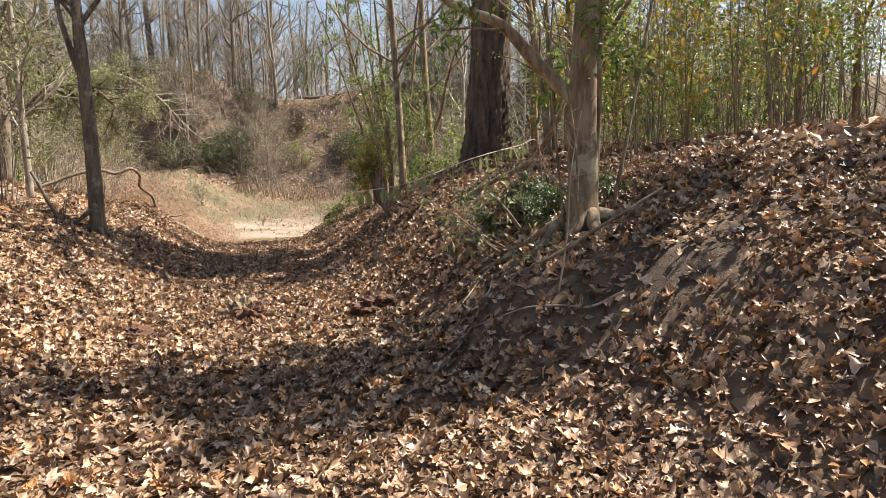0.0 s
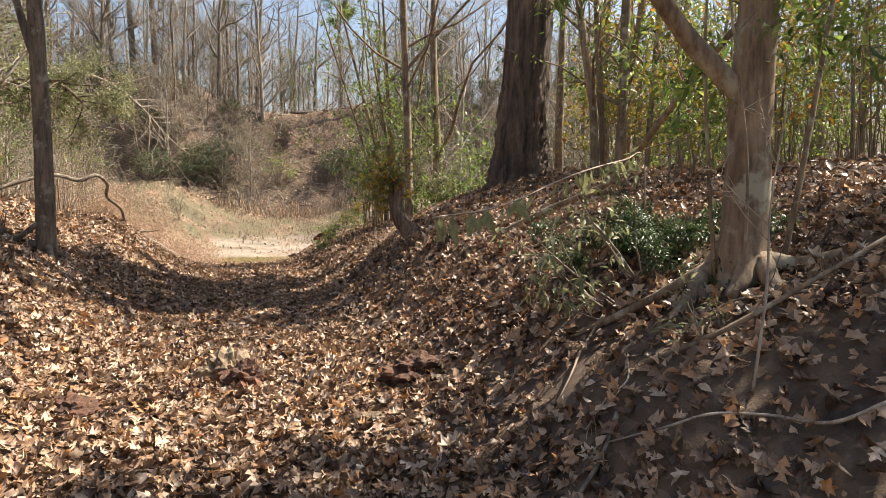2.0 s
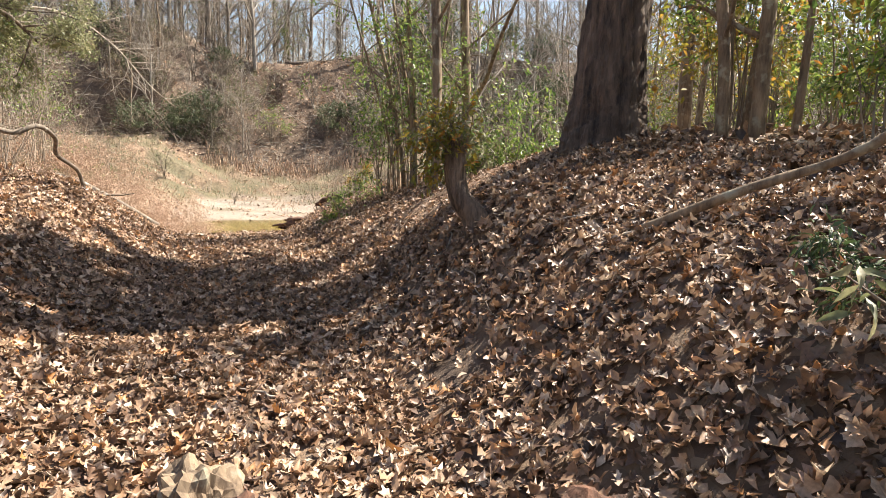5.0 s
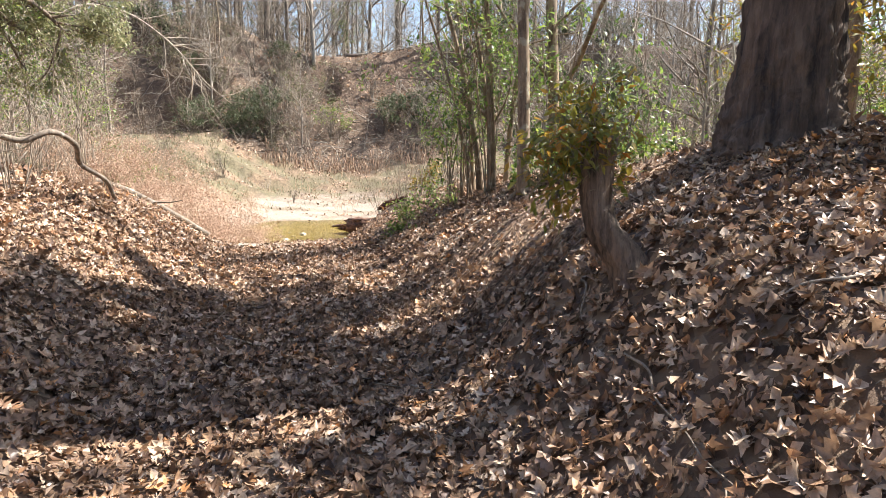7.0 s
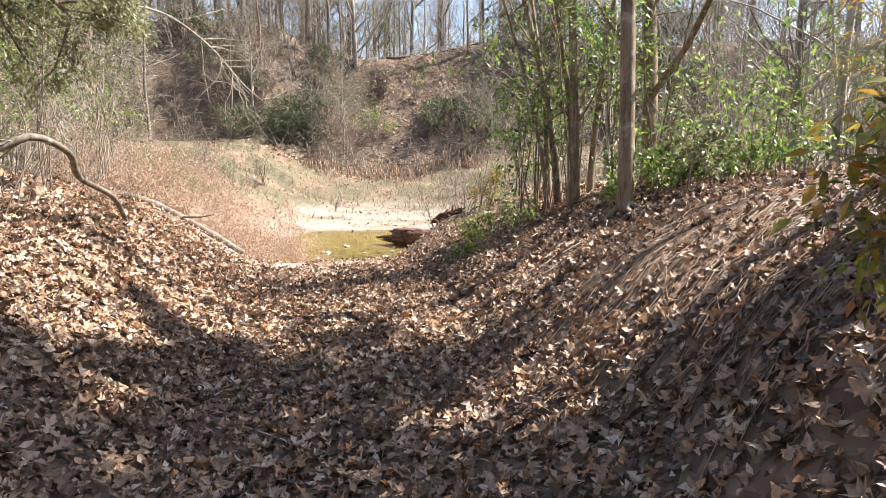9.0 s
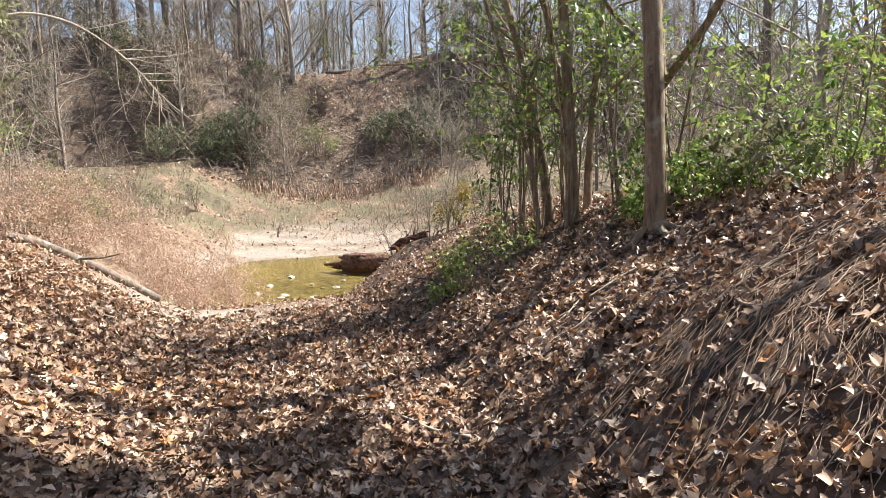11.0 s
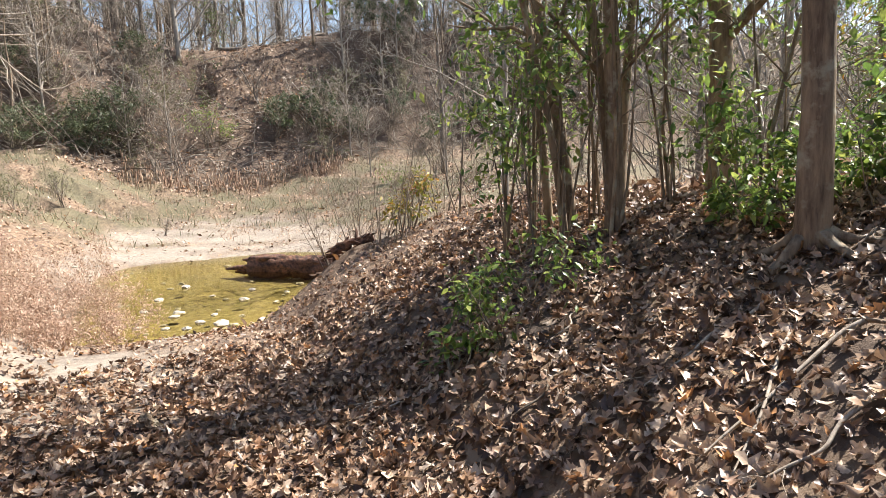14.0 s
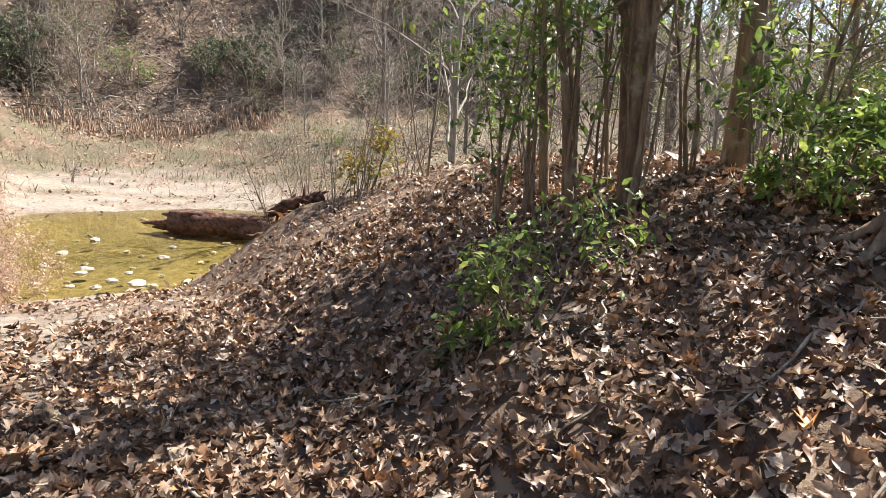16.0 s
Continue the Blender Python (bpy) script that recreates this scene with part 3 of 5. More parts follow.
for pts_, r0_, r1_ in (([(2.68, 4.70, rz + 0.24), (2.60, 4.76, rz + 0.08), (2.50, 4.79, 0.97), (2.33, 4.98, 0.80), (2.16, 5.18, 0.64), (2.02, 5.34, 0.53)], 0.058, 0.013),
                       ([(2.54, 4.77, 0.99), (2.44, 4.72, 0.88), (2.33, 4.68, 0.74), (2.26, 4.66, 0.62)], 0.05, 0.034),
                       ([(2.50, 4.77, 0.97), (2.46, 4.64, 0.86), (2.41, 4.55, 0.74), (2.37, 4.5, 0.64)], 0.03, 0.012),
                       ([(2.44, 4.60, 0.80), (2.45, 4.53, 0.72), (2.44, 4.46, 0.62)], 0.016, 0.009),
                       ([(2.70, 4.58, rz + 0.16), (2.60, 4.52, 0.98), (2.5, 4.5, 0.86)], 0.065, 0.03),
                       ([(2.75, 4.55, rz + 0.14), (2.70, 4.40, 0.97), (2.68, 4.28, 0.87)], 0.06, 0.03),
                       ([(2.84, 4.62, rz + 0.12), (2.98, 4.5, rz), (3.15, 4.35, rz - 0.02)], 0.06, 0.03)):
    line_ = smooth_line([(x, y, max(z, G(x, y) + 0.015)) for x, y, z in pts_], 5)
    rm = Mesher()
    tube(rm, line_, np.linspace(r0_, r1_, len(line_)), 12, 0.1, rr_)
    part("root", rm, M_BROWN, bank_tree, "smooth tan exposed root")

# slender tree on the other bank
lz = G(-2.2, 10.34)
tree("slender_tree", [(-2.2, 10.34, lz - 0.1), (-2.19, 10.34, lz + 1.2), (-2.2, 10.3, 3.2), (-2.22, 10.3, 4.2), (-2.3, 10.4, 6.2), (-2.4, 10.6, 9)],
     (0.115, 0.095, 0.085, 0.07, 0.05, 0.02), 12, "slender dark grey tree forking above the leafy bank", wood=M_DARKBARK,
     extra=[([(-2.2, 10.3, 2.9), (-2.35, 10.35, 3.4), (-2.5, 10.4, 4.2), (-2.7, 10.4, 6.5)], 0.05, 0.02), ([(-2.22, 10.3, lz + 0.4), (-2.6, 10.2, lz + 0.2), (-2.9, 10.0, lz + 0.95)], 0.035, 0.02)],
     limbs=(10, 4, 3), start=0.3, roots=4)

# the great tree
oz = G(4.15, 10.8)
oak = tree("large_oak", [(4.15, 10.8, oz - 0.2), (4.15, 10.8, oz + 0.25), (4.17, 10.8, oz + 0.9), (4.25, 10.8, oz + 2.2), (4.4, 10.85, oz + 5), (4.6, 10.9, oz + 9), (4.5, 11, oz + 14)],
           (0.56, 0.42, 0.365, 0.335, 0.31, 0.24, 0.08), 13, "massive old oak with dark deeply furrowed bark", wood=M_OAK, sides=72, knob=0.05, ridge=0.045, sub=14, limbs=(12, 5, 4), start=0.5, shrink=0.4)

# cut trunk that sprouts
sz = G(2.06, 9.5)
rng_ = np.random.default_rng(21)
stump = root("sprouting_stump", Vector((2.06, 9.5, sz)), "crooked cut trunk with yellowing sprouts, rooted in the bank", "stump")
m_ = Mesher()
line_ = smooth_line([(2.12, 9.46, sz - 0.12), (2.04, 9.5, sz + 0.08), (1.92, 9.55, sz + 0.26), (1.88, 9.58, sz + 0.5), (1.91, 9.6, sz + 0.78)], 12)
tube(m_, line_, np.interp(np.linspace(0, 1, len(line_)), [0, 0.25, 0.6, 1], [0.15, 0.105, 0.088, 0.098]), 40, 0.05, rng_, ridge=0.05)
part("trunk", m_, M_STUMP, stump)
m_, tips_ = Mesher(), []
for k_ in range(20):
    f_ = 0.68 + 0.34 * rng_.random()
    p_, d_ = at_along(line_, min(f_, 0.99))
    a_ = rng_.random() * 6.28
    q_ = wander(p_, (math.cos(a_) - 0.9, math.sin(a_) * 0.8, 0.35 + 0.8 * rng_.random()), 0.14 + 0.3 * rng_.random(), 6, 0.2, rng_, -0.02)
    tube(m_, q_, np.linspace(0.006, 0.002, 6), 4, cap=False)
    ramify(m_, q_, 0.004, rng_, 1, (4,), 0.8, 0.5, 0, 0.2, 0.2, tips_, 3, 0.0015)
    tips_ += [(*at_along(q_, g_), 1) for g_ in (0.3, 0.5, 0.7, 0.85, 0.98)]
part("sprout_growth", m_, M_TWIG, stump)
half_ = int(len(tips_) * 0.68)
rng_.shuffle(tips_)
m_ = Mesher()
foliage(m_, tips_[:half_], rng_, LEAF_OVAL, 0.065, 4, 0.05)
part("yellow_foliage", m_, M_YELLOW, stump, "yellow and rust sprout leaves", smooth=False)
m_ = Mesher()
foliage(m_, tips_[half_:], rng_, LEAF_LONG, 0.06, 3, 0.05)
part("green_foliage", m_, M_OLIVE, stump, "olive green sprays", smooth=False)

# leafy tree arching over the left bank
z_ = G(-5.2, 16.0)
tree("arching_leafy_tree", [(-5.2, 16.0, z_ - 0.1), (-5.1, 16.2, z_ + 1.0), (-4.7, 16.6, z_ + 1.9), (-4.1, 17.0, z_ + 2.35), (-3.5, 17.3, z_ + 2.2), (-3.1, 17.5, z_ + 1.8)],
     (0.11, 0.09, 0.075, 0.055, 0.04, 0.015), 15, "dark crooked tree arching off the bank under pale olive leaves", wood=M_DARKBARK, limbs=(26, 6, 4), start=0.2, shrink=0.4, rise=0.04,
     leaf=M_PALELEAF, leaf_shape=LEAF_OVAL, leaf_size=0.065, per=5, extra=[([(-5.2, 16.0, z_ + 0.6), (-5.3, 15.6, z_ + 2.0), (-5.0, 15.2, z_ + 3.2), (-4.6, 15.0, z_ + 4.2)], 0.06, 0.02)])

# straight tree at the end of the bank
z_ = G(3.54, 15.2)
tree("straight_tree", [(3.54, 15.2, z_ - 0.1), (3.53, 15.2, z_ + 1), (3.50, 15.25, z_ + 2.4), (3.42, 15.3, z_ + 4.5), (3.3, 15.4, z_ + 8), (3.4, 15.3, z_ + 11)],
     (0.105, 0.086, 0.081, 0.073, 0.05, 0.02), 14, "straight lichen-spotted grey tree on the bank", wood=M_BROWN, limbs=(10, 4, 3), start=0.35, roots=5, sides=14, leaf=M_GREEN, leaf_shape=LEAF_OVAL, leaf_size=0.07, per=1)

# clump of leaning stems with evergreen leaves
for k_, (x_, y_, dx_, dy_, r_) in enumerate(((3.62, 17.65, -0.9, 0.2, 0.075), (3.64, 17.05, -0.25, -0.1, 0.09), (3.70, 17.15, -0.55, 0.3, 0.06), (3.55, 17.9, -0.3, 0.6, 0.05), (3.35, 17.35, -1.2, -0.1, 0.04), (4.05, 17.5, 0.6, 0.2, 0.06))):
    z_ = G(x_, y_)
    tree("leaning_stem_tree", [(x_, y_, z_ - 0.08), (x_ + dx_ * 0.1, y_ + dy_ * 0.1, z_ + 0.8), (x_ + dx_ * 0.35, y_ + dy_ * 0.3, z_ + 2), (x_ + dx_ * 0.9, y_ + dy_, z_ + 4), (x_ + dx_ * 1.6, y_ + dy_ * 1.5, z_ + 6.5)],
         (r_, r_ * 0.8, r_ * 0.65, r_ * 0.45, 0.012), 30 + k_, "leaning brown stem with sparse green leaves, one of a clump", group="stems of the clump", wood=M_BROWN,
         limbs=(10, 4, 3), start=0.3, shrink=0.24, leaf=M_GREEN, leaf_size=0.085, per=1, loose=0.07, sides=9)
for k_, (x_, y_, h_, s_, n_) in enumerate(((3.1, 17.5, 1.8, 0.4, 4), (4.1, 16.3, 1.3, 0.5, 4), (4.5, 15.5, 1.0, 0.5, 3), (4.7, 16.7, 2.0, 0.6, 3), (3.9, 18.6, 1.8, 0.6, 4), (5.2, 15.7, 1.2, 0.6, 3), (5.6, 17.4, 1.8, 0.6, 3), (3.95, 14.6, 0.7, 0.3, 4), (6.8, 16.2, 1.6, 0.6, 3), (4.6, 14.3, 1.7, 0.5, 2), (5.4, 14.9, 2.0, 0.5, 2))):
    shrub("evergreen_shrub", x_, y_, h_, s_, n_, 50 + k_, "leafy green understorey shrub with thin stems", group="shrubs on the bank", leaf=(M_GREEN, M_GREEN, M_GREEN, M_OLIVE)[k_ % 4], leaf_size=0.09, per=1, kids=(6, 3))
shrub("green_seedling_shrub", 2.13, 16.25, 0.7, 0.25, 6, 70, "small glossy green shrub growing from the leafy slope", leaf=M_GREEN, leaf_size=0.06, per=2, kids=(6, 2))
shrub("green_seedling", 1.70, 16.15, 0.28, 0.3, 4, 71, "low bright green seedling among dead leaves", "seedling", leaf=M_GREEN, leaf_size=0.09, per=2, kids=(3,))

# stems behind the great tree
for k_, (x_, y_, dx_, r_) in enumerate(((4.86, 9.76, -0.35, 0.075), (5.15, 9.6, 0.1, 0.09), (5.3, 9.9, 0.5, 0.07), (5.05, 9.95, -0.1, 0.06), (5.45, 9.4, 0.25, 0.05))):
    z_ = G(x_, y_)
    tree("thicket_tree", [(x_, y_, z_ - 0.08), (x_ + dx_ * 0.2, y_, z_ + 1), (x_ + dx_, y_ + 0.1, z_ + 3), (x_ + dx_ * 2, y_, z_ + 7)], (r_, r_ * 0.8, r_ * 0.7, 0.015), 80 + k_,
         "brown multi-stemmed understorey tree beside the old oak", group="stems by the oak", wood=M_BROWN, limbs=(9, 4, 3), start=0.25, shrink=0.3, leaf=M_GREEN, leaf_size=0.08, per=1, sides=9)
z_ = G(4.76, 17.0)
tree("bank_top_tree", [(4.76, 17.0, z_ - 0.1), (4.74, 17.0, z_ + 1.5), (4.65, 17.1, z_ + 4), (4.7, 17.2, z_ + 9)], (0.12, 0.10, 0.085, 0.02), 90, "brown tree trunk rising from green undergrowth", wood=M_BROWN, limbs=(9, 4, 3), start=0.3, leaf=M_GREEN, leaf_size=0.08, per=1)

# bare saplings at the water's edge
for k_, (x_, y_, h_, l_) in enumerate(((3.6, 20.1, 3.2, -0.2), (4.3, 22.8, 3.4, 0.1), (3.0, 20.6, 1.6, 0.3), (2.6, 21.5, 1.2, -0.3), (2.9, 21.9, 1.4, 0.2), (2.3, 21.6, 1.0, -0.1), (5.2, 21.0, 2.8, 0.2))):
    shrub("bare_sapling", x_, y_, h_, 0.18 + 0.2 * (h_ < 2), 2 if h_ > 2 else 6, 100 + k_, "leafless tan sapling with fine twigs at the bank edge", "sapling", group="bare saplings", kids=(7, 4), lean=(l_, 0), r=0.013 if h_ > 2 else 0.007)
shrub("yellow_green_weed", 3.2, 20.9, 0.8, 0.4, 6, 110, "yellow-green weed at the edge of the pool", "weed", leaf=M_YELLOW, leaf_size=0.08, per=2, kids=(4, 2))

# fallen branches ------------------------------------------------------------
def branch(name, pts, r0, r1, seed, label, wood, kids=(4, 3), sides=8, category="branch", twig=True, group="", knob=0.1):
    rng = np.random.default_rng(seed)
    ob = root(name, Vector(pts[0]), label, category, group)
    q = smooth_line(pts, 5)
    m = Mesher()
    tube(m, q, np.linspace(r0, r1, len(q)), sides, knob, rng)
    shaft = part("stem", m, wood, ob)
    if twig:
        m = Mesher()
        ramify(m, q, r0, rng, len(kids), kids, 0.7, 0.35, 0.0, 0.18, 0.35, None, 4, 0.002)
        part("twig_spray", m, wood, shaft)
    return ob


branch("leaning_dead_branch", [(2.55, 7.9, G(2.55, 7.9, 0.0)), (2.95, 7.4, 1.33), (3.3, 6.9, 1.6), (3.38, 6.3, 2.1), (3.42, 5.8, 2.5), (3.6, 5.2, 3.1)], 0.035, 0.022, 120, "dead reddish-brown branch leaning out of the bank", M_BROWN, kids=(5, 3))
branch("crooked_fallen_branch", [(-2.18, 15.8, G(-2.18, 15.8, -0.02)), (-2.2, 15.45, 1.15), (-2.36, 15.0, 1.38), (-2.28, 14.6, 1.62), (-2.36, 14.1, 1.76), (-2.6, 13.95, 1.66), (-2.9, 13.8, 1.74), (-3.3, 13.6, 1.64), (-4.0, 13.4, G(-4.0, 13.4, 0.05))], 0.026, 0.036, 121, "crooked grey branch arching off the leafy bank", M_GREY, kids=(7, 4))
branch("pale_fallen_log", [(-4.2, 20.3, G(-4.2, 20.3, 0.06)), (-3.3, 20.5, G(-3.3, 20.5, 0.07)), (-2.4, 20.6, G(-2.4, 20.6, 0.07)), (-1.6, 20.5, G(-1.6, 20.5, 0.05))], 0.085, 0.06, 122, "pale weathered log lying below the dry bush", M_GREY, kids=(4, 2), category="log")
branch("ridge_log", [(4.0, 53.4, G(4.0, 53.4, 0.1)), (6.2, 53.6, G(6.2, 53.6, 0.1)), (8.4, 53.5, G(8.4, 53.5, 0.1)), (10.6, 53.7, G(10.6, 53.7, 0.1))], 0.12, 0.07, 124, "dark fallen trunk along the top of the far bank", M_DARKBARK, kids=(7, 3), category="log")
branch("bare_hanging_branch", [(-9.0, 31, 4.2), (-7.2, 31.5, 6.2), (-5.6, 31.8, 6.35), (-4.1, 32, 5.4), (-2.9, 32, 4.0), (-2.0, 32, 3.2)], 0.06, 0.012, 123, "long bare whitish branch drooping over the creek", M_PALE, kids=(16, 5, 3))

# bowed twig with hanging leaves
ob_ = root("bowed_leafy_twig", Vector((2.9, 5.8, 1.55)), "thin pale bowed twig hung with limp olive leaves", "branch")
rng_ = np.random.default_rng(130)
q_ = smooth_line([(2.95, 5.9, G(2.95, 5.9)), (2.85, 5.8, 1.72), (2.55, 5.6, 1.69), (1.9, 5.15, 1.56), (1.25, 4.7, 1.38), (0.78, 4.36, 1.33)], 6)
m_ = Mesher()
tube(m_, q_, np.linspace(0.007, 0.003, len(q_)), 6, 0.08, rng_)
part("stem", m_, M_PALE, ob_)
stem_ = [o for o in ob_.children][0]
for k_ in range(42):
    p_ = at_along(q_, 0.33 + 0.66 * rng_.random())[0]
    y_ = unit(np.array([0, 0, -1.0]) + rng_.standard_normal(3) * 0.28)
    x_ = unit(np.cross(y_, rng_.standard_normal(3)))
    m_ = Mesher()
    strew(m_, plain_leaf(0.17, 0.05, 0.35), p_[None], np.stack([x_, y_, np.cross(x_, y_)], -1)[None], np.array([0.09 + 0.06 * rng_.random()]))
    part("leaf", m_, M_PALELEAF, stem_, smooth=False)

# cut evergreen brush on the bank, and drooping stems
for k_, (x_, y_) in enumerate(((2.75, 5.55), (2.95, 5.3), (2.6, 5.9))):
    shrub("evergreen_brush", x_, y_, 0.38, 1.0, 7, 140 + k_, "dark green feathery brush sprawling on the bank", "brush", group="evergreen brush", leaf=M_DARKGREEN, leaf_shape=LEAF_LONG, leaf_size=0.05, per=4, kids=(7, 3), lean=(-0.35, -0.1), loose=0.03)
shrub("drooping_green_plant", 2.35, 5.25, 0.75, 0.5, 9, 150, "arching stems with pale olive leaves over the bank", "plant", leaf=M_PALELEAF, leaf_shape=LEAF_LONG, leaf_size=0.09, per=2, kids=(5,), lean=(-0.9, 0.1), loose=0.02, droop=1.0)
shrub("pale_leaf_sprig", 2.25, 4.25, 0.32, 0.5, 4, 151, "sprig of pale silvery leaves at the roots", "plant", leaf=M_PALELEAF, leaf_shape=LEAF_LONG, leaf_size=0.05, per=2, kids=(4,), loose=0.02)

# understorey of the right-hand wood
rng_ = np.random.default_rng(200)
count_ = 0
for k_ in range(400):
    x_, y_ = 3.6 + 10 * rng_.random() ** 1.3, 2.2 + 17 * rng_.random()
    if x_ < 4.3 + 0.25 * math.sin(y_) or abs(x_ - 4.15) + abs(y_ - 10.8) < 1.3 or (y_ > 11.6 and x_ < 9.0) or (y_ < 4 and x_ < 4.6):
        continue
    kind_ = rng_.random()
    if 4.8 < y_ < 9.6 and x_ < 7.5 and kind_ > 0.45 and k_ % 2:
        continue
    cap_ = max(0.7, 0.75 * (x_ - 2.7))
    if kind_ < 0.4:
        shrub("cane_cluster", x_, y_, min(cap_ + 0.6, 2.6 + 1.8 * rng_.random()), 0.16, 5, 300 + k_, "thin upright cane-like stems with few leaves", "canes", group="canes in the wood", wood=M_TWIG if kind_ < 0.3 else M_BROWN, leaf=M_PALELEAF if kind_ < 0.12 else M_GREEN, leaf_shape=LEAF_LONG, leaf_size=0.09, per=1, kids=(4, 2), r=0.011, stem_wob=0.06)
    elif kind_ < 0.62:
        shrub("evergreen_shrub", x_, y_, min(cap_, 1.2 + 1.2 * rng_.random()), 0.6, 6, 300 + k_, "leafy green understorey shrub with thin stems", group="shrubs on the bank", leaf=M_GREEN, leaf_size=0.085, per=2, kids=(5, 3))
    elif kind_ < 0.9:
        shrub("yellowing_shrub", x_, y_, min(cap_, 3.2 + rng_.random()), 0.6, 5, 300 + k_, "tall shrub with yellow-green and orange leaves", group="yellowing shrubs", leaf=M_YELLOW if k_ % 3 else M_GREEN, leaf_size=0.10, per=2, kids=(7, 4), loose=0.1)
    else:
        continue
    count_ += 1
    if count_ > 80:
        break

rng_ = np.random.default_rng(210)
for k_ in range(34):
    x_, y_ = -2.9 - 3.6 * rng_.random(), 5.5 + 16 * rng_.random()
    kind_ = rng_.random()
    if kind_ < 0.65:
        shrub("bare_thicket_shrub", x_, y_, 1.2 + 1.8 * rng_.random(), 0.5, 6, 260 + k_, "leafless tan scrub with tangled fine twigs", group="left bank scrub", wood=M_TWIG if k_ % 2 else M_PALE, kids=(7, 4), r=0.009, stem_wob=0.16)
    else:
        shrub("pale_green_shrub", x_, y_, 2.0 + 1.6 * rng_.random(), 0.5, 5, 260 + k_, "tall scrub with sparse pale green leaves", group="left bank scrub", leaf=M_GREEN if k_ % 2 else M_OLIVE, leaf_size=0.07, per=2, kids=(6, 4), loose=0.08)

# sticks that lean on the bank below the bare roots
branch("white_root_twig", [(2.0, 4.62, G(2.0, 4.62, 0.03)), (1.88, 4.55, G(1.88, 4.55, 0.06)), (1.82, 4.42, G(1.82, 4.42, 0.05)), (1.75, 4.32, G(1.75, 4.32, 0.04)), (1.64, 4.32, G(1.64, 4.32, 0.05)), (1.52, 4.3, G(1.52, 4.3, 0.04))], 0.006, 0.004, 170, "thin white bare twig on the eroded soil", M_PALE, kids=(3,), sides=5, category="stick")
branch("leaning_stick", [(1.85, 4.35, G(1.85, 4.35, 0.02)), (2.2, 4.2, G(2.2, 4.2, 0.1)), (2.6, 4.05, G(2.6, 4.05, 0.16)), (3.0, 3.95, G(3.0, 3.95, 0.22))], 0.016, 0.01, 171, "brown stick propped against the bank", M_BROWN, kids=(3,), sides=6, category="stick")
branch("pale_dead_sapling", [(2.15, 3.95, G(2.15, 3.95, -0.02)), (2.25, 4.0, G(2.25, 4.0, 0.35)), (2.3, 4.05, G(2.3, 4.05, 0.7)), (2.42, 4.1, G(2.42, 4.1, 1.1))], 0.008, 0.003, 172, "thin pale dead sapling before the tree", M_PALE, kids=(6, 3), sides=5, category="sapling")

# canes and leafy stems round the clump
for k_, (x_, y_, h_) in enumerate(((3.3, 17.3, 3.0), (4.2, 17.0, 3.2), (3.05, 17.9, 2.4), (4.5, 16.3, 2.6), (3.5, 16.9, 3.4), (3.75, 17.45, 3.6), (3.3, 17.8, 3.4))):
    shrub("leafy_cane_cluster", x_, y_, h_, 0.2, 4, 180 + k_, "upright thin stems with bright green leaves", "canes", group="canes in the clump", wood=M_BROWN, leaf=M_GREEN, leaf_size=0.085, per=2, kids=(6, 2), r=0.015, stem_wob=0.07, loose=0.06)

# low leafy growth at the foot of the clump, and bare twigs by the pool
for k_, (x_, y_, h_) in enumerate(((4.1, 15.2, 0.55), (4.6, 15.0, 0.7), (4.4, 16.0, 0.7), (3.9, 15.9, 0.45), (5.0, 14.6, 0.7))):
    shrub("low_green_shrub", x_, y_, h_, 0.5, 6, 190 + k_, "low glossy green growth under the trees", group="low growth on the bank", leaf=M_GREEN, leaf_size=0.08, per=2, kids=(5, 2))
for k_, (x_, y_, h_) in enumerate(((2.75, 20.7, 1.0), (3.3, 21.2, 1.3), (3.7, 20.8, 1.2), (2.5, 22.0, 0.9), (3.9, 21.8, 1.5))):
    shrub("bare_sapling", x_, y_, h_, 0.3, 6, 240 + k_, "leafless tan sapling with fine twigs at the bank edge", "sapling", group="bare saplings", kids=(7, 3), r=0.007)
rng_ = np.random.default_rng(220)
for k_ in range(14):
    x_, y_ = -4.6 - 5.5 * rng_.random(), 19 + 14 * rng_.random()
    shrub("pale_bare_thicket", x_, y_, 2.6 + 2.2 * rng_.random(), 0.6, 7, 280 + k_, "pale leafless thicket above the creek", "thicket", group="creek thickets", wood=(M_FARTWIG, M_PALE, M_TWIG)[k_ % 3], kids=(7, 4), r=0.016, stem_wob=0.14, split=False, thin=0.004)

# ---------------------------------------------------------------- the wider wood
def proto_tree(name, h, r, seed, label, limbs, wood, leaf=None, group="wood", per=1, leaf_size=0.09, start=0.35, lean=0.0, leaf_shape=None, shrink=0.33):
    rng = np.random.default_rng(seed)
    z = np.linspace(-0.4, h, 7)
    line = [(lean * t * t * h / 10 + 0.12 * rng.standard_normal() * t, 0.12 * rng.standard_normal() * t, zz) for t, zz in zip(np.linspace(0, 1, 7), z)]
    return tree(name, line, (r * 1.15, r, r * 0.85, r * 0.7, r * 0.5, r * 0.3, 0.01), seed, label, group=group, wood=wood, limbs=limbs, start=start, shrink=shrink, leaf=leaf, per=per,
                leaf_size=leaf_size, leaf_shape=leaf_shape, sides=9, loose=0.12, thin=0.009)


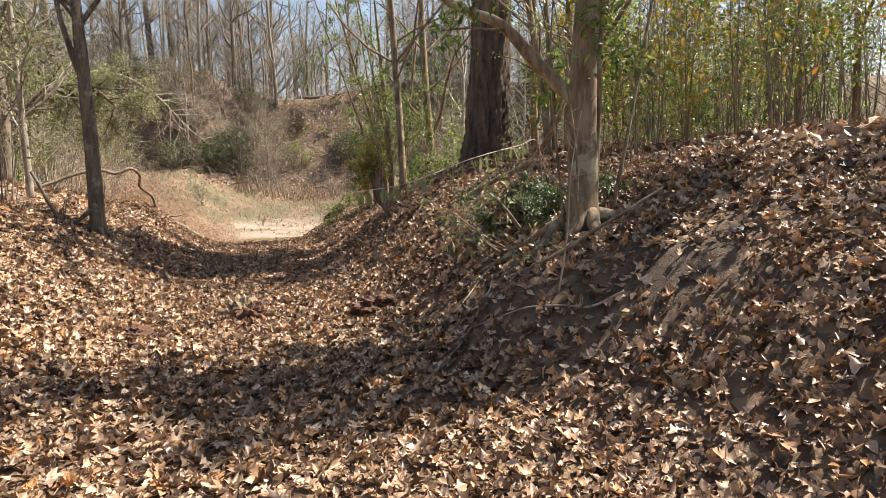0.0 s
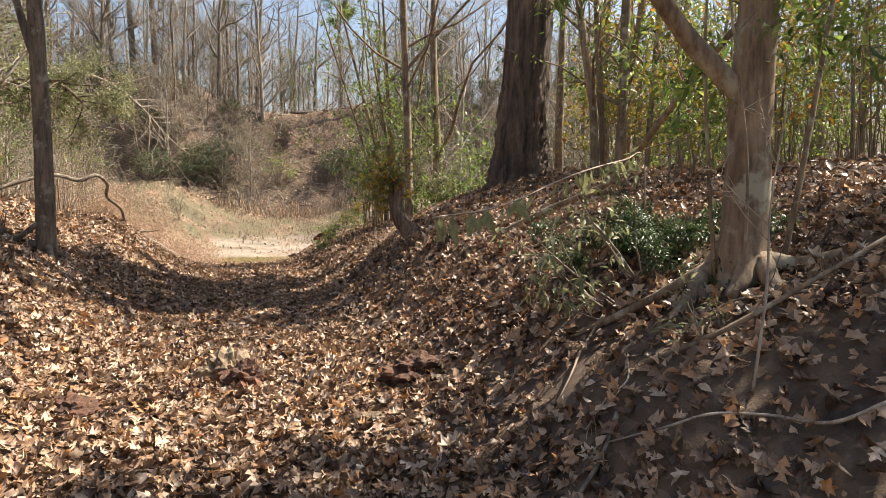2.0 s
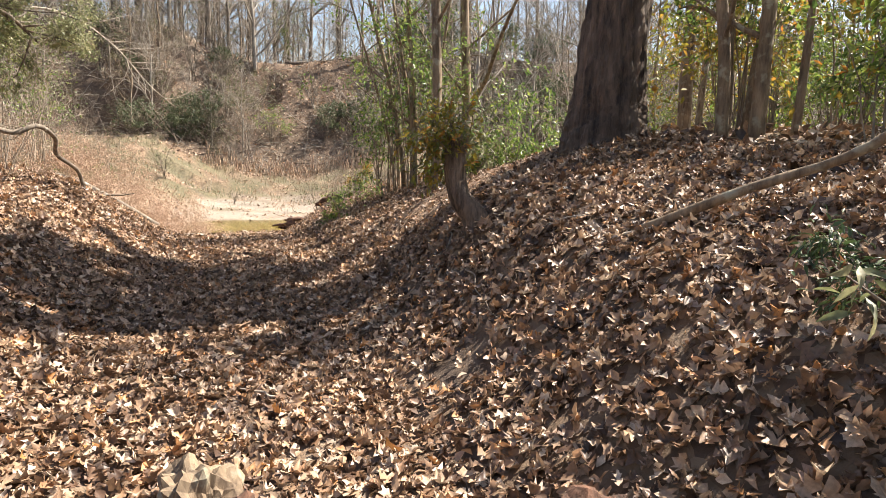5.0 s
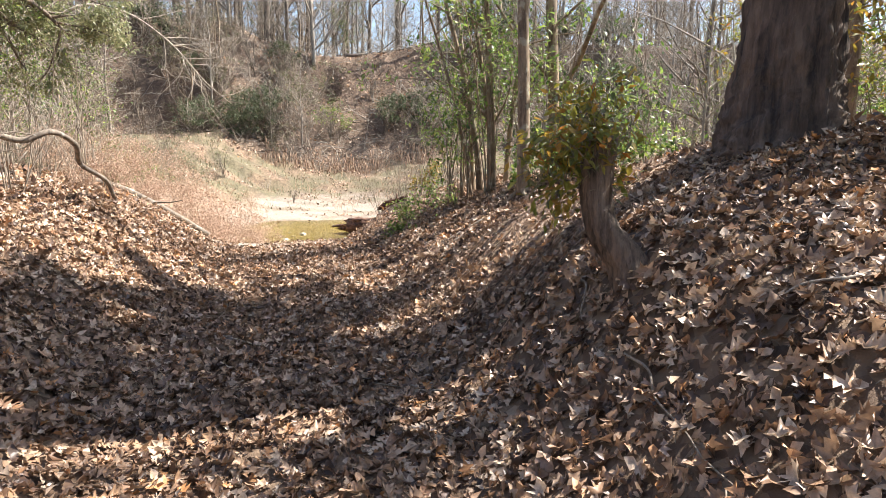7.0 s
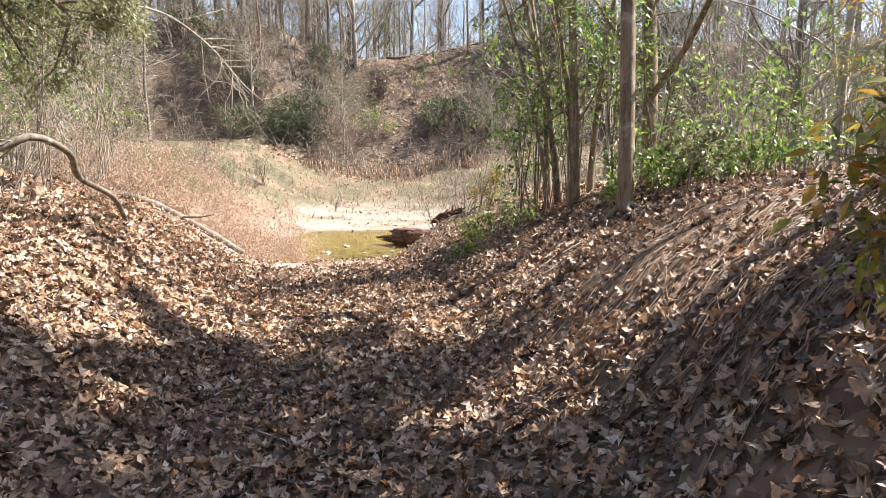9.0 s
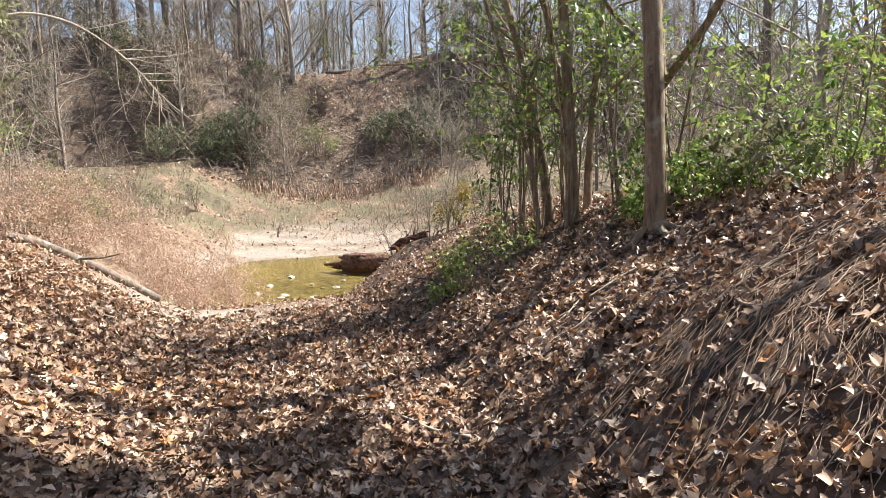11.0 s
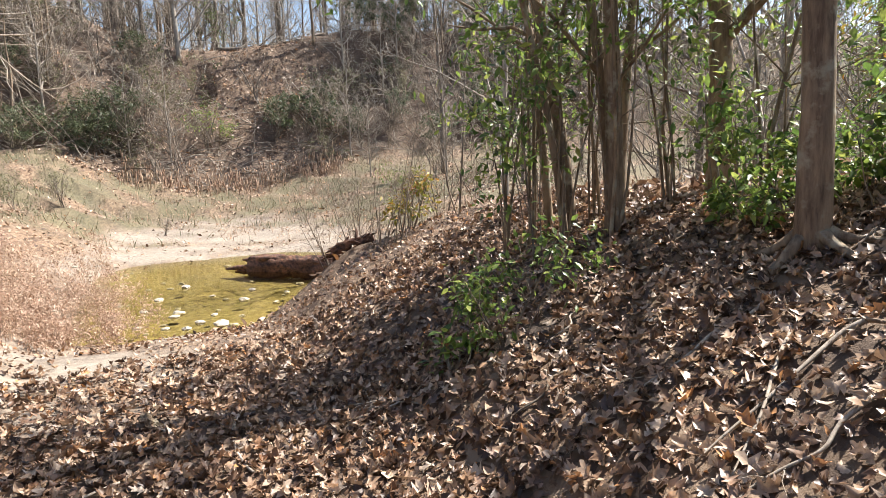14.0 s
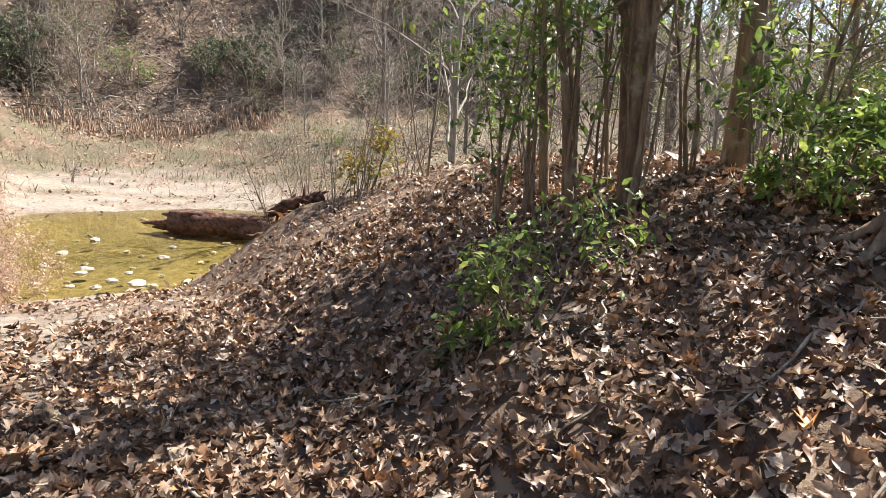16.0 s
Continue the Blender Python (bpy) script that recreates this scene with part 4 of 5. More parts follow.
BARE = "bare grey winter tree with fine upper branches"
protos = [proto_tree("bare_tree", 13, 0.16, 400, BARE, (15, 6, 4), M_GREY, lean=0.4, start=0.22), proto_tree("bare_tree", 10, 0.09, 401, BARE, (16, 6, 4), M_BROWN, start=0.15),
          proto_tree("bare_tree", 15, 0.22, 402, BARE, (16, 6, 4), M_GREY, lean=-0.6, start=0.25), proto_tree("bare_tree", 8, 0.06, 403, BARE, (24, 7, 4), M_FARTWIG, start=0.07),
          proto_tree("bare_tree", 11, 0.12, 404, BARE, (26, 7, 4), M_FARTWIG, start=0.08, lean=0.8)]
ever = [proto_tree("evergreen_tree", 9, 0.14, 410, "evergreen tree with dense dark green crown", (22, 6, 3), M_BROWN, M_DARKGREEN, "evergreens", 3, 0.15, 0.12, shrink=0.3),
        proto_tree("green_leaf_tree", 5.5, 0.07, 412, "small tree with pale green leaves among bare scrub", (20, 6, 3), M_TWIG, M_GREEN, "green-leaved trees", 2, 0.09, 0.15, shrink=0.4),
        # the last one is a shade caster, its crown out of view by the gully
        proto_tree("evergreen_tree", 13, 0.13, 411, "tall clear-trunked tree with leafy green crown, added to cast shade", (20, 6, 4), M_BROWN, M_GREEN, "evergreens", 4, 0.2, 0.55, shrink=0.23)]


def plant_copy(ob, x, y, turn, size, sink=0.0):
    c = copy_thing(ob, pose(x, y, G(x, y, -sink), 0, 0, turn))
    c.scale = (size, size, size)
    return c


rng_ = np.random.default_rng(500)
# trees on and behind the far ridge
for k_ in range(230):
    x_ = -34 + 78 * rng_.random()
    y_ = 52.5 + 26 * rng_.random() ** 1.2 - 0.004 * x_ * x_
    if 2 < x_ < 14 and y_ < 56:
        continue
    plant_copy(protos[(0, 1, 3, 3, 3, 4, 4, 4, 2, 3)[int(rng_.integers(10))]], x_, y_, 360 * rng_.random(), 0.6 + 0.6 * rng_.random(), 0.1)
# thin trees on the slope and along both sides of the basin
for k_ in range(46):
    x_ = -22 + 50 * rng_.random()
    y_ = 46 + 7 * rng_.random()
    if 1.5 < x_ < 9 and y_ < 51:
        continue
    plant_copy(protos[3 if k_ % 3 else 1], x_, y_, 360 * rng_.random(), 0.45 + 0.5 * rng_.random(), 0.1)
for k_ in range(60):
    s_ = rng_.random()
    if s_ < 0.5:
        x_, y_ = -5.5 - 14 * rng_.random(), 6 + 38 * rng_.random()
    else:
        x_, y_ = 9 + 22 * rng_.random(), 14 + 30 * rng_.random()
    plant_copy(protos[int(rng_.integers(5))], x_, y_, 360 * rng_.random(), 0.5 + 0.5 * rng_.random(), 0.1)
for x_, y_, k_, s_ in ((-4.2, 8.5, 1, 0.9), (-3.6, 12.2, 3, 0.9), (-4.6, 12.0, 4, 0.8), (-5.0, 15.5, 0, 0.8), (-4.0, 6.4, 3, 0.8), (-6.2, 9.4, 2, 0.7), (12.2, 10.4, 1, 0.9), (11.2, 6.0, 4, 0.8),
                       (13.5, 8.4, 0, 0.8), (12.5, 13, 2, 0.8), (10.2, 16.5, 1, 0.9), (-9.5, 30.5, 4, 0.9), (-7.5, 27, 3, 0.9)):
    plant_copy(protos[k_], x_, y_, 77 * x_, s_, 0.1)
# evergreens on the far ridge and by the creek, and leafy crowns added above the view to shade the gully and bank
for x_, y_, k_, s_ in ((14.6, 51.5, 0, 0.6), (16.2, 52.5, 0, 0.7), (-9.5, 33, 0, 0.6), (-13, 30, 0, 0.7), (6.7, 11.8, 2, 0.75), (7.0, 13.0, 2, 0.75), (6.5, 13.9, 2, 0.68), (7.2, 4.7, 2, 0.58), (14, 21, 1, 0.9), (18, 30, 1, 1.1), (-5.6, 17.5, 1, 0.8), (-6.8, 20.5, 1, 1.0), (-8.2, 24.5, 1, 1.1), (-7.4, 14.0, 1, 0.9), (-9.5, 28.5, 1, 1.1), (12.5, 17, 1, 0.9), (10.8, 10.5, 1, 0.9)):
    plant_copy(ever[k_], x_, y_, 63 * y_, s_, 0.1)
# trees behind the walker
for x_, y_, k_ in ((8.5, -3.5, 2), (3.8, -7, 1), (-3.5, -5, 2), (-5.5, 0.5, 0), (12, -6, 4), (-8, 4, 4), (0.5, -12, 0), (7.5, -9, 2), (-9, -9, 1)):
    plant_copy(protos[k_], x_, y_, 51 * x_, 0.9, 0.1)
for n_, o_ in enumerate(protos + ever):
    o_.location = (-26 + 5 * n_, 60 + n_ % 3, G(-26 + 5 * n_, 60 + n_ % 3, -0.1))

# brush on the far bank
brush_ = []
for k_, (wood_, leaf_, lab_) in enumerate(((M_TWIG, None, "grey leafless brush tangled on the far bank"), (M_GREY, None, "dark leafless brush tangled on the far bank"), (M_TWIG, M_OLIVE, "olive scrub on the far bank"),
                                           (M_PALE, None, "pale leafless brush tangled on the far bank"), (M_BROWN, M_GREEN, "green-leaved scrub on the far bank"), (M_GREY, M_SCRUB, "dense grey-green scrub on the far bank"))):
    brush_.append(shrub("bank_brush", -9 + 3 * k_, 48.5, 2.2, 1.5 if k_ == 5 else 1.1, 8, 600 + k_, lab_, "brush", group="far bank brush", wood=wood_, leaf=leaf_, leaf_size=0.13, per=3 if k_ == 5 else 1, kids=(7, 3), r=0.026, stem_wob=0.18, split=False, thin=0.008))
for k_ in range(230):
    x_, y_ = -24 + 50 * rng_.random(), 45.8 + 8.4 * rng_.random()
    if 2.6 < x_ < 8.6 and 49 < y_ < 54 and rng_.random() < 0.8:
        continue
    plant_copy(brush_[(0, 1, 1, 3, 5, 2, 2, 5, 0, 1)[int(rng_.integers(10))]], x_, y_, 360 * rng_.random(), 0.6 + 0.7 * rng_.random(), 0.05)
for k_ in range(44):
    s_ = k_ % 2
    x_, y_ = (-5.0 - 8 * rng_.random(), 14 + 28 * rng_.random()) if s_ else (7 + 12 * rng_.random(), 19 + 24 * rng_.random())
    plant_copy(brush_[(0, 1, 2, 3, 0, 4)[int(rng_.integers(6))]], x_, y_, 360 * rng_.random(), 0.4 + 0.6 * rng_.random(), 0.05)

# the thicket of far stems that closes the wood
m_, m2_ = Mesher(), Mesher()
for k_ in range(5600):
    s_ = k_ % 4
    mm_ = m_ if rng_.random() < 0.5 else m2_
    if s_ < 2:
        x_, y_ = -60 + 140 * rng_.random(), 56 + 45 * rng_.random()
    elif s_ == 2:
        x_, y_ = 14 + 45 * rng_.random(), -8 + 62 * rng_.random()
    else:
        x_, y_ = -12 - 40 * rng_.random(), -6 + 60 * rng_.random()
    h_ = 2.5 + 8 * rng_.random() ** 1.4
    q_ = wander((x_, y_, G(x_, y_, -0.1)), (0.4 * rng_.standard_normal(), 0.4 * rng_.standard_normal(), 1), h_, 5, 0.2, rng_)
    r_ = 0.012 + 0.045 * rng_.random() ** 2
    tube(mm_, q_, np.linspace(r_, r_ * 0.35, 5), 3, cap=False)
    for _ in range(3):
        p_, d_ = at_along(q_, 0.3 + 0.65 * rng_.random())
        w_ = wander(p_, d_ + 0.9 * rng_.standard_normal(3), h_ * 0.3, 3, 0.2, rng_, 0.05)
        tube(mm_, w_, np.linspace(r_ * 0.5, r_ * 0.2, 3), 3, cap=False)
tagged(part("far_thicket", m_, M_TWIG), "grey leafless thicket of distant stems", "woods", kind="stuff")
tagged(part("pale_far_thicket", m2_, M_FARTWIG), "pale thicket of distant stems", "woods", kind="stuff")

for k_ in range(11):
    x_, y_ = -9 + 10.5 * rng_.random(), 36.5 + 8 * rng_.random()
    plant_copy(brush_[(0, 1, 2, 3, 1, 2)[int(rng_.integers(6))]], x_, y_, 360 * rng_.random(), 0.3 + 0.4 * rng_.random(), 0.05)

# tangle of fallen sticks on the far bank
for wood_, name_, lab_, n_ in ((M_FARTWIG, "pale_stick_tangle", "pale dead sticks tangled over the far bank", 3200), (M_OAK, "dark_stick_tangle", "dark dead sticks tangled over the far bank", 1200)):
    m_ = Mesher()
    for k_ in range(n_):
        x_, y_ = -20 + 42 * rng_.random(), 45.5 + 10 * rng_.random()
        if 3.4 < x_ < 8.2 and 49.5 < y_ < 54 and rng_.random() < 0.75:
            continue
        p_ = on_ground(x_, y_, 0.05 + 0.7 * rng_.random() ** 2)
        q_ = wander(p_, (rng_.standard_normal(), 0.5 * rng_.standard_normal(), 0.25 + 0.5 * rng_.standard_normal()), 0.5 + 2.0 * rng_.random() ** 2, 4, 0.2, rng_, -0.08)
        r_ = 0.01 + 0.022 * rng_.random() ** 2
        tube(m_, q_, np.linspace(r_, r_ * 0.4, 4), 3, cap=False)
    tagged(part(name_, m_, wood_), lab_, "brush", kind="stuff")

# dry pinkish bush beside the pool
for k_, (x_, y_, h_) in enumerate(((-0.9, 24.4, 0.75), (-1.0, 25.8, 0.85), (-1.3, 27.5, 0.9), (-1.7, 29.2, 0.9), (-2.6, 26.2, 1.1), (-1.3, 23.2, 0.5), (-2.5, 22.9, 1.0), (-3.2, 22.6, 1.3), (-3.9, 23.4, 1.3), (-2.2, 24.0, 0.9), (-4.6, 22.8, 1.5), (-3.3, 24.6, 1.2), (-1.9, 23.2, 0.6), (-5.4, 23.8, 1.5), (-1.75, 21.9, 0.45), (-2.8, 21.2, 0.6), (-3.2, 19.0, 0.6))):
    shrub("dry_bush", x_, y_, h_ * (1.25 + 0.3 * math.sin(k_ * 2.4)), 0.7, 12, 700 + k_, "dry tan bush with withered pinkish leaves by the pool", "bush", group="dry bushes", wood=M_REED, leaf=M_DRY, leaf_shape=LEAF_LONG, leaf_size=0.06, per=2, kids=(7, 3), r=0.006, loose=0.06, split=False, thin=0.0022, stem_wob=0.15)

# reeds at the foot of the far bank
m_ = Mesher()
for k_ in range(420):
    x_, y_ = -1.5 + 10.5 * rng_.random(), 44.6 + 2.2 * rng_.random()
    p_ = on_ground(x_, y_)
    h_ = 0.3 + 0.45 * rng_.random()
    q_ = p_ + np.array([0.1 * rng_.standard_normal(), 0.1 * rng_.standard_normal(), h_])
    tube(m_, [p_, (p_ + q_) / 2, p_ + (q_ - p_) * 0.75, q_], [0.012, 0.012, 0.035, 0.008], 4, cap=False)
reeds_ = part("dry_reeds", m_, M_REED)
tagged(reeds_, "dry brown reeds with plume heads below the far bank", "reeds", kind="stuff")

# dry weeds on the low ground
m_ = Mesher()
for k_ in range(1500):
    x_, y_ = (-8 + 22 * rng_.random(), 35.5 + 11 * rng_.random()) if k_ % 3 else (4.5 + 12 * rng_.random(), 19 + 17 * rng_.random())
    if ripple(x_, y_, 0.9, 7.7) < (0.25 if x_ < 2 else -0.1) or G(x_, y_) < WATER + 0.15:
        continue
    h_ = 0.15 + 0.5 * rng_.random() ** 2
    q_ = wander(on_ground(x_, y_), (0.4 * rng_.standard_normal(), 0.4 * rng_.standard_normal(), 1), h_, 3, 0.2, rng_)
    tube(m_, q_, [0.008, 0.012, 0.004], 3, cap=False)
    tube(m_, wander(q_[1], (rng_.standard_normal(), rng_.standard_normal(), 0.6), h_ * 0.5, 3, 0.2, rng_), [0.006, 0.008, 0.003], 3, cap=False)
tagged(part("dry_weeds", m_, M_REED), "dry straw-coloured weeds on the creek flat", "weeds", kind="stuff")

# grass tufts on the sand and the low ground
m_ = Mesher()
blade_ = (np.array([(-0.03, 0, 0), (0.03, 0, 0), (0.02, 0.08, 0.6), (-0.02, 0.08, 0.6), (0, 0.3, 1.0)]), np.array([(0, 1, 2), (0, 2, 3), (3, 2, 4)]))
n_ = 3600
x_ = np.concatenate([-9 + 24 * rng_.random(n_), 5 + 14 * rng_.random(n_ // 2)])
y_ = np.concatenate([35 + 11 * rng_.random(n_), 17 + 18 * rng_.random(n_ // 2)])
keep_ = (masks(x_, y_, height(x_, y_))[3] > 0.25) & (height(x_, y_) > WATER + 0.1)
x_, y_ = x_[keep_], y_[keep_]
nn_ = np.tile([0, 0, 1.0], (len(x_), 1)) + 0.35 * rng_.standard_normal((len(x_), 3))
strew(m_, blade_, np.stack([x_, y_, height(x_, y_)], -1), frames_of(nn_, rng_.random(len(x_)) * 6.28), 0.18 + 0.22 * rng_.random(len(x_)))
tagged(part("grass", m_, M_GRASS, smooth=False), "sparse green and straw grass on the low ground", "grass", kind="stuff")

# ---------------------------------------------------------------- pool things
def log_thing(name, a, b, r, seed, label, wood):
    rng = np.random.default_rng(seed)
    a, b = np.array(a, float), np.array(b, float)
    ob = root(name, Vector(a), label, "log")
    m = Mesher()
    line = np.array([a + (b - a) * t + np.array([0, 0, 0.03 * math.sin(t * 5)]) for t in np.linspace(0, 1, 16)])
    rad = r * (1 + 0.08 * np.sin(np.linspace(0, 9, 16)))
    rad[0] *= 0.8
    tube(m, line, rad, 26, 0.2, rng, ridge=0.06)
    bole = part("trunk", m, wood, ob)
    for k in range(16):
        m = Mesher()
        p, d = at_along(line, 0.02 + 0.8 * rng.random() if k < 10 else 0.03)
        out = np.array([-0.55 * rng.random(), -0.6 * rng.random(), 0.75]) * r if k < 10 else rng.standard_normal(3) * r * 0.45
        way = (b - a) * (1 if k < 10 else -1) + rng.standard_normal(3) * 0.25
        tube(m, wander(p + out, way, (0.35 + 0.5 * rng.random()) * r / 0.31, 5, 0.06, rng), np.array([0.07, 0.085, 0.075, 0.05, 0.02]) * r / 0.31, 6, 0.25, rng)
        part("bark_slab", m, M_REDROT, bole)
    return ob


log_thing("sunken_log", (2.25, 30.8, -1.42), (4.3, 29.0, -1.4), 0.31, 800, "rotting reddish-brown log lying half in the pool", M_REDROT)
log_thing("rotten_snag", (2.3, 21.5, G(2.3, 21.5, 0.1)), (2.85, 21.3, G(2.85, 21.3, 0.06)), 0.085, 801, "broken dark snag on the pool's edge", M_REDROT)


def stone(x, y, z, s, seed, label, category="stone", group="", mat=None, flat=0.6, name="stone", rough=0.0):
    rng = np.random.default_rng(seed)
    bm = bmesh.new()
    bmesh.ops.create_icosphere(bm, subdivisions=4 if rough else 2, radius=1)
    k = rng.standard_normal((5, 3))
    for v in bm.verts:
        c = np.array(v.co)
        f = 1 + 0.16 * math.sin(3 * np.dot(k[0], c)) + 0.12 * math.sin(4 * np.dot(k[1], c) + 1)
        if rough:
            f += rough * noise.noise(v.co * 2.6 + Vector(k[2])) + 0.6 * rough * noise.noise(v.co * 6 + Vector(k[3]))
        v.co = Vector(c * f * np.array([1, 0.75 + 0.3 * rng.random() * 0.2, flat]) * s)
    me = bpy.data.meshes.new(name)
    bm.to_mesh(me)
    bm.free()
    me.materials.append(mat or M_STONE)
    ob = new(name, me)
    ob.location, ob.rotation_euler = (x, y, z), (0, 0, rng.random() * 6.28)
    return tagged(ob, label, category, group)


for k_, (x_, y_, s_) in enumerate(((0.95, 25.0, 0.2), (0.6, 25.4, 0.15), (0.25, 26.5, 0.2), (0.15, 26.1, 0.14), (1.6, 27.0, 0.16), (2.2, 26.4, 0.12), (-0.4, 26.9, 0.14), (0.9, 25.9, 0.1), (1.2, 24.9, 0.11), (-0.1, 28.0, 0.15), (1.9, 28.0, 0.13),
                                 (2.6, 27.3, 0.12), (0.5, 29.2, 0.16), (-0.9, 27.9, 0.13), (1.4, 25.6, 0.09), (0.35, 25.0, 0.12), (-0.5, 25.6, 0.12), (2.9, 25.9, 0.13), (0.0, 25.2, 0.1), (1.0, 27.8, 0.1), (-1.3, 29.5, 0.16))):
    stone(x_, y_, WATER + 0.01 - 0.02 * (k_ % 3), s_ * 0.75, 820 + k_, "pale flat creek stone breaking the water", group="creek stones", flat=0.45)
for k_ in range(60):
    x_, y_ = -2.2 + 6.6 * rng_.random(), 24.6 + 8.5 * rng_.random()
    stone(x_, y_, G(x_, y_, 0.01), 0.05 + 0.07 * rng_.random(), 860 + k_, "small pale pebble on the creek bed", "pebble", "creek pebbles", flat=0.5, name="pebble")

# rotten wood on the gully floor
for k_, (x_, y_, s_, f_) in enumerate(((-0.13, 7.02, 0.2, 1.0), (0.0, 6.72, 0.16, 0.9), (-0.28, 6.9, 0.1, 0.8), (1.23, 6.3, 0.2, 0.6), (0.75, 5.6, 0.09, 0.5), (-1.05, 6.2, 0.16, 0.5), (-0.1, 17.45, 0.1, 0.8), (-0.18, 17.3, 0.06, 0.8))):
    stone(x_, y_, G(x_, y_, 0.05 * f_), s_, 930 + k_, "crumbling chunk of rotten brown wood in the leaves", "rotten wood", "rotten chunks", M_REDROT if k_ % 2 else M_BROWN, f_, "rotten_wood_chunk", 0.4)

# fallen sticks
for k_ in range(70):
    if k_ < 45:
        x_, y_ = 1.2 + 2.6 * rng_.random(), 2.5 + 15.5 * rng_.random()
    else:
        x_, y_ = -2.8 + 4 * rng_.random(), 3 + 16 * rng_.random()
    a_, l_ = rng_.random() * 6.28, 0.3 + 0.8 * rng_.random()
    if k_ % 3 == 0:
        a_ = math.pi * 0.9 + 0.5 * rng_.standard_normal()
    n_ = 6
    pts_ = []
    for t_ in np.linspace(-0.5, 0.5, n_):
        xx_, yy_ = x_ + math.cos(a_) * l_ * t_ + 0.03 * rng_.standard_normal(), y_ + math.sin(a_) * l_ * t_ + 0.03 * rng_.standard_normal()
        pts_.append((xx_, yy_, G(xx_, yy_, 0.035)))
    branch("fallen_stick", pts_, 0.006 + 0.008 * rng_.random(), 0.004, 1000 + k_, "thin weathered stick lying on dead leaves", (M_PALE, M_TWIG, M_BROWN)[k_ % 3], kids=(3,), sides=5, category="stick", group="fallen sticks", twig=k_ % 2 == 0)

# dry vines and straw running down the bank
m_ = Mesher()
for k_ in range(800):
    x_, y_ = 2.5 + 1.9 * rng_.random(), 10.5 + 2.9 * rng_.random()
    l_ = 0.3 + 0.9 * rng_.random()
    a_ = math.pi + 0.35 + 0.35 * rng_.standard_normal()
    pts_ = []
    for t_ in np.linspace(0, 1, 6):
        xx_, yy_ = x_ + math.cos(a_) * l_ * t_, y_ + math.sin(a_) * l_ * t_ + 0.03 * rng_.standard_normal()
        pts_.append((xx_, yy_, G(xx_, yy_, 0.015 + 0.04 * rng_.random())))
    tube(m_, pts_, np.full(6, 0.0016 + 0.002 * rng_.random()), 3, cap=False)
tagged(part("dry_vines", m_, M_REED), "dry brown vines and straw trailing down the bank", "vines", kind="stuff")

# ---------------------------------------------------------------- dead leaves
LOBED = [lobed_leaf(c_, f_) for c_, f_ in ((0.4, 0.2), (1.1, 0.6), (-0.6, -0.4), (0.25, 0.8), (1.5, -0.2), (-1.2, 0.5), (0.7, 1.1), (0.1, 0.35))]
for sh_ in LOBED:
    sh_[0][:, :2] *= 0.8 + 0.4 * rng_.random((1, 2))
    sh_[0][:] += np.array([0.05, 0.05, 0.045]) * rng_.standard_normal((len(sh_[0]), 3))
SIMPLE = [plain_leaf(0.3, 0.2, 0.4), plain_leaf(0.26, -0.2, -0.3), plain_leaf(0.33, 0.05, 0.6)]


def litter_places(n, x0, x1, y0, y1, rng, thin=1.0):
    x, y = x0 + (x1 - x0) * rng.random(n), y0 + (y1 - y0) * rng.random(n)
    z = height(x, y)
    s, b, r, g = masks(x, y, z)
    chance = (1 - 0.93 * s) * (1 - b) * (1 - 0.85 * r) * (1 - 0.6 * g) * thin
    k = rng.random(n) < chance
    return x[k], y[k], z[k]


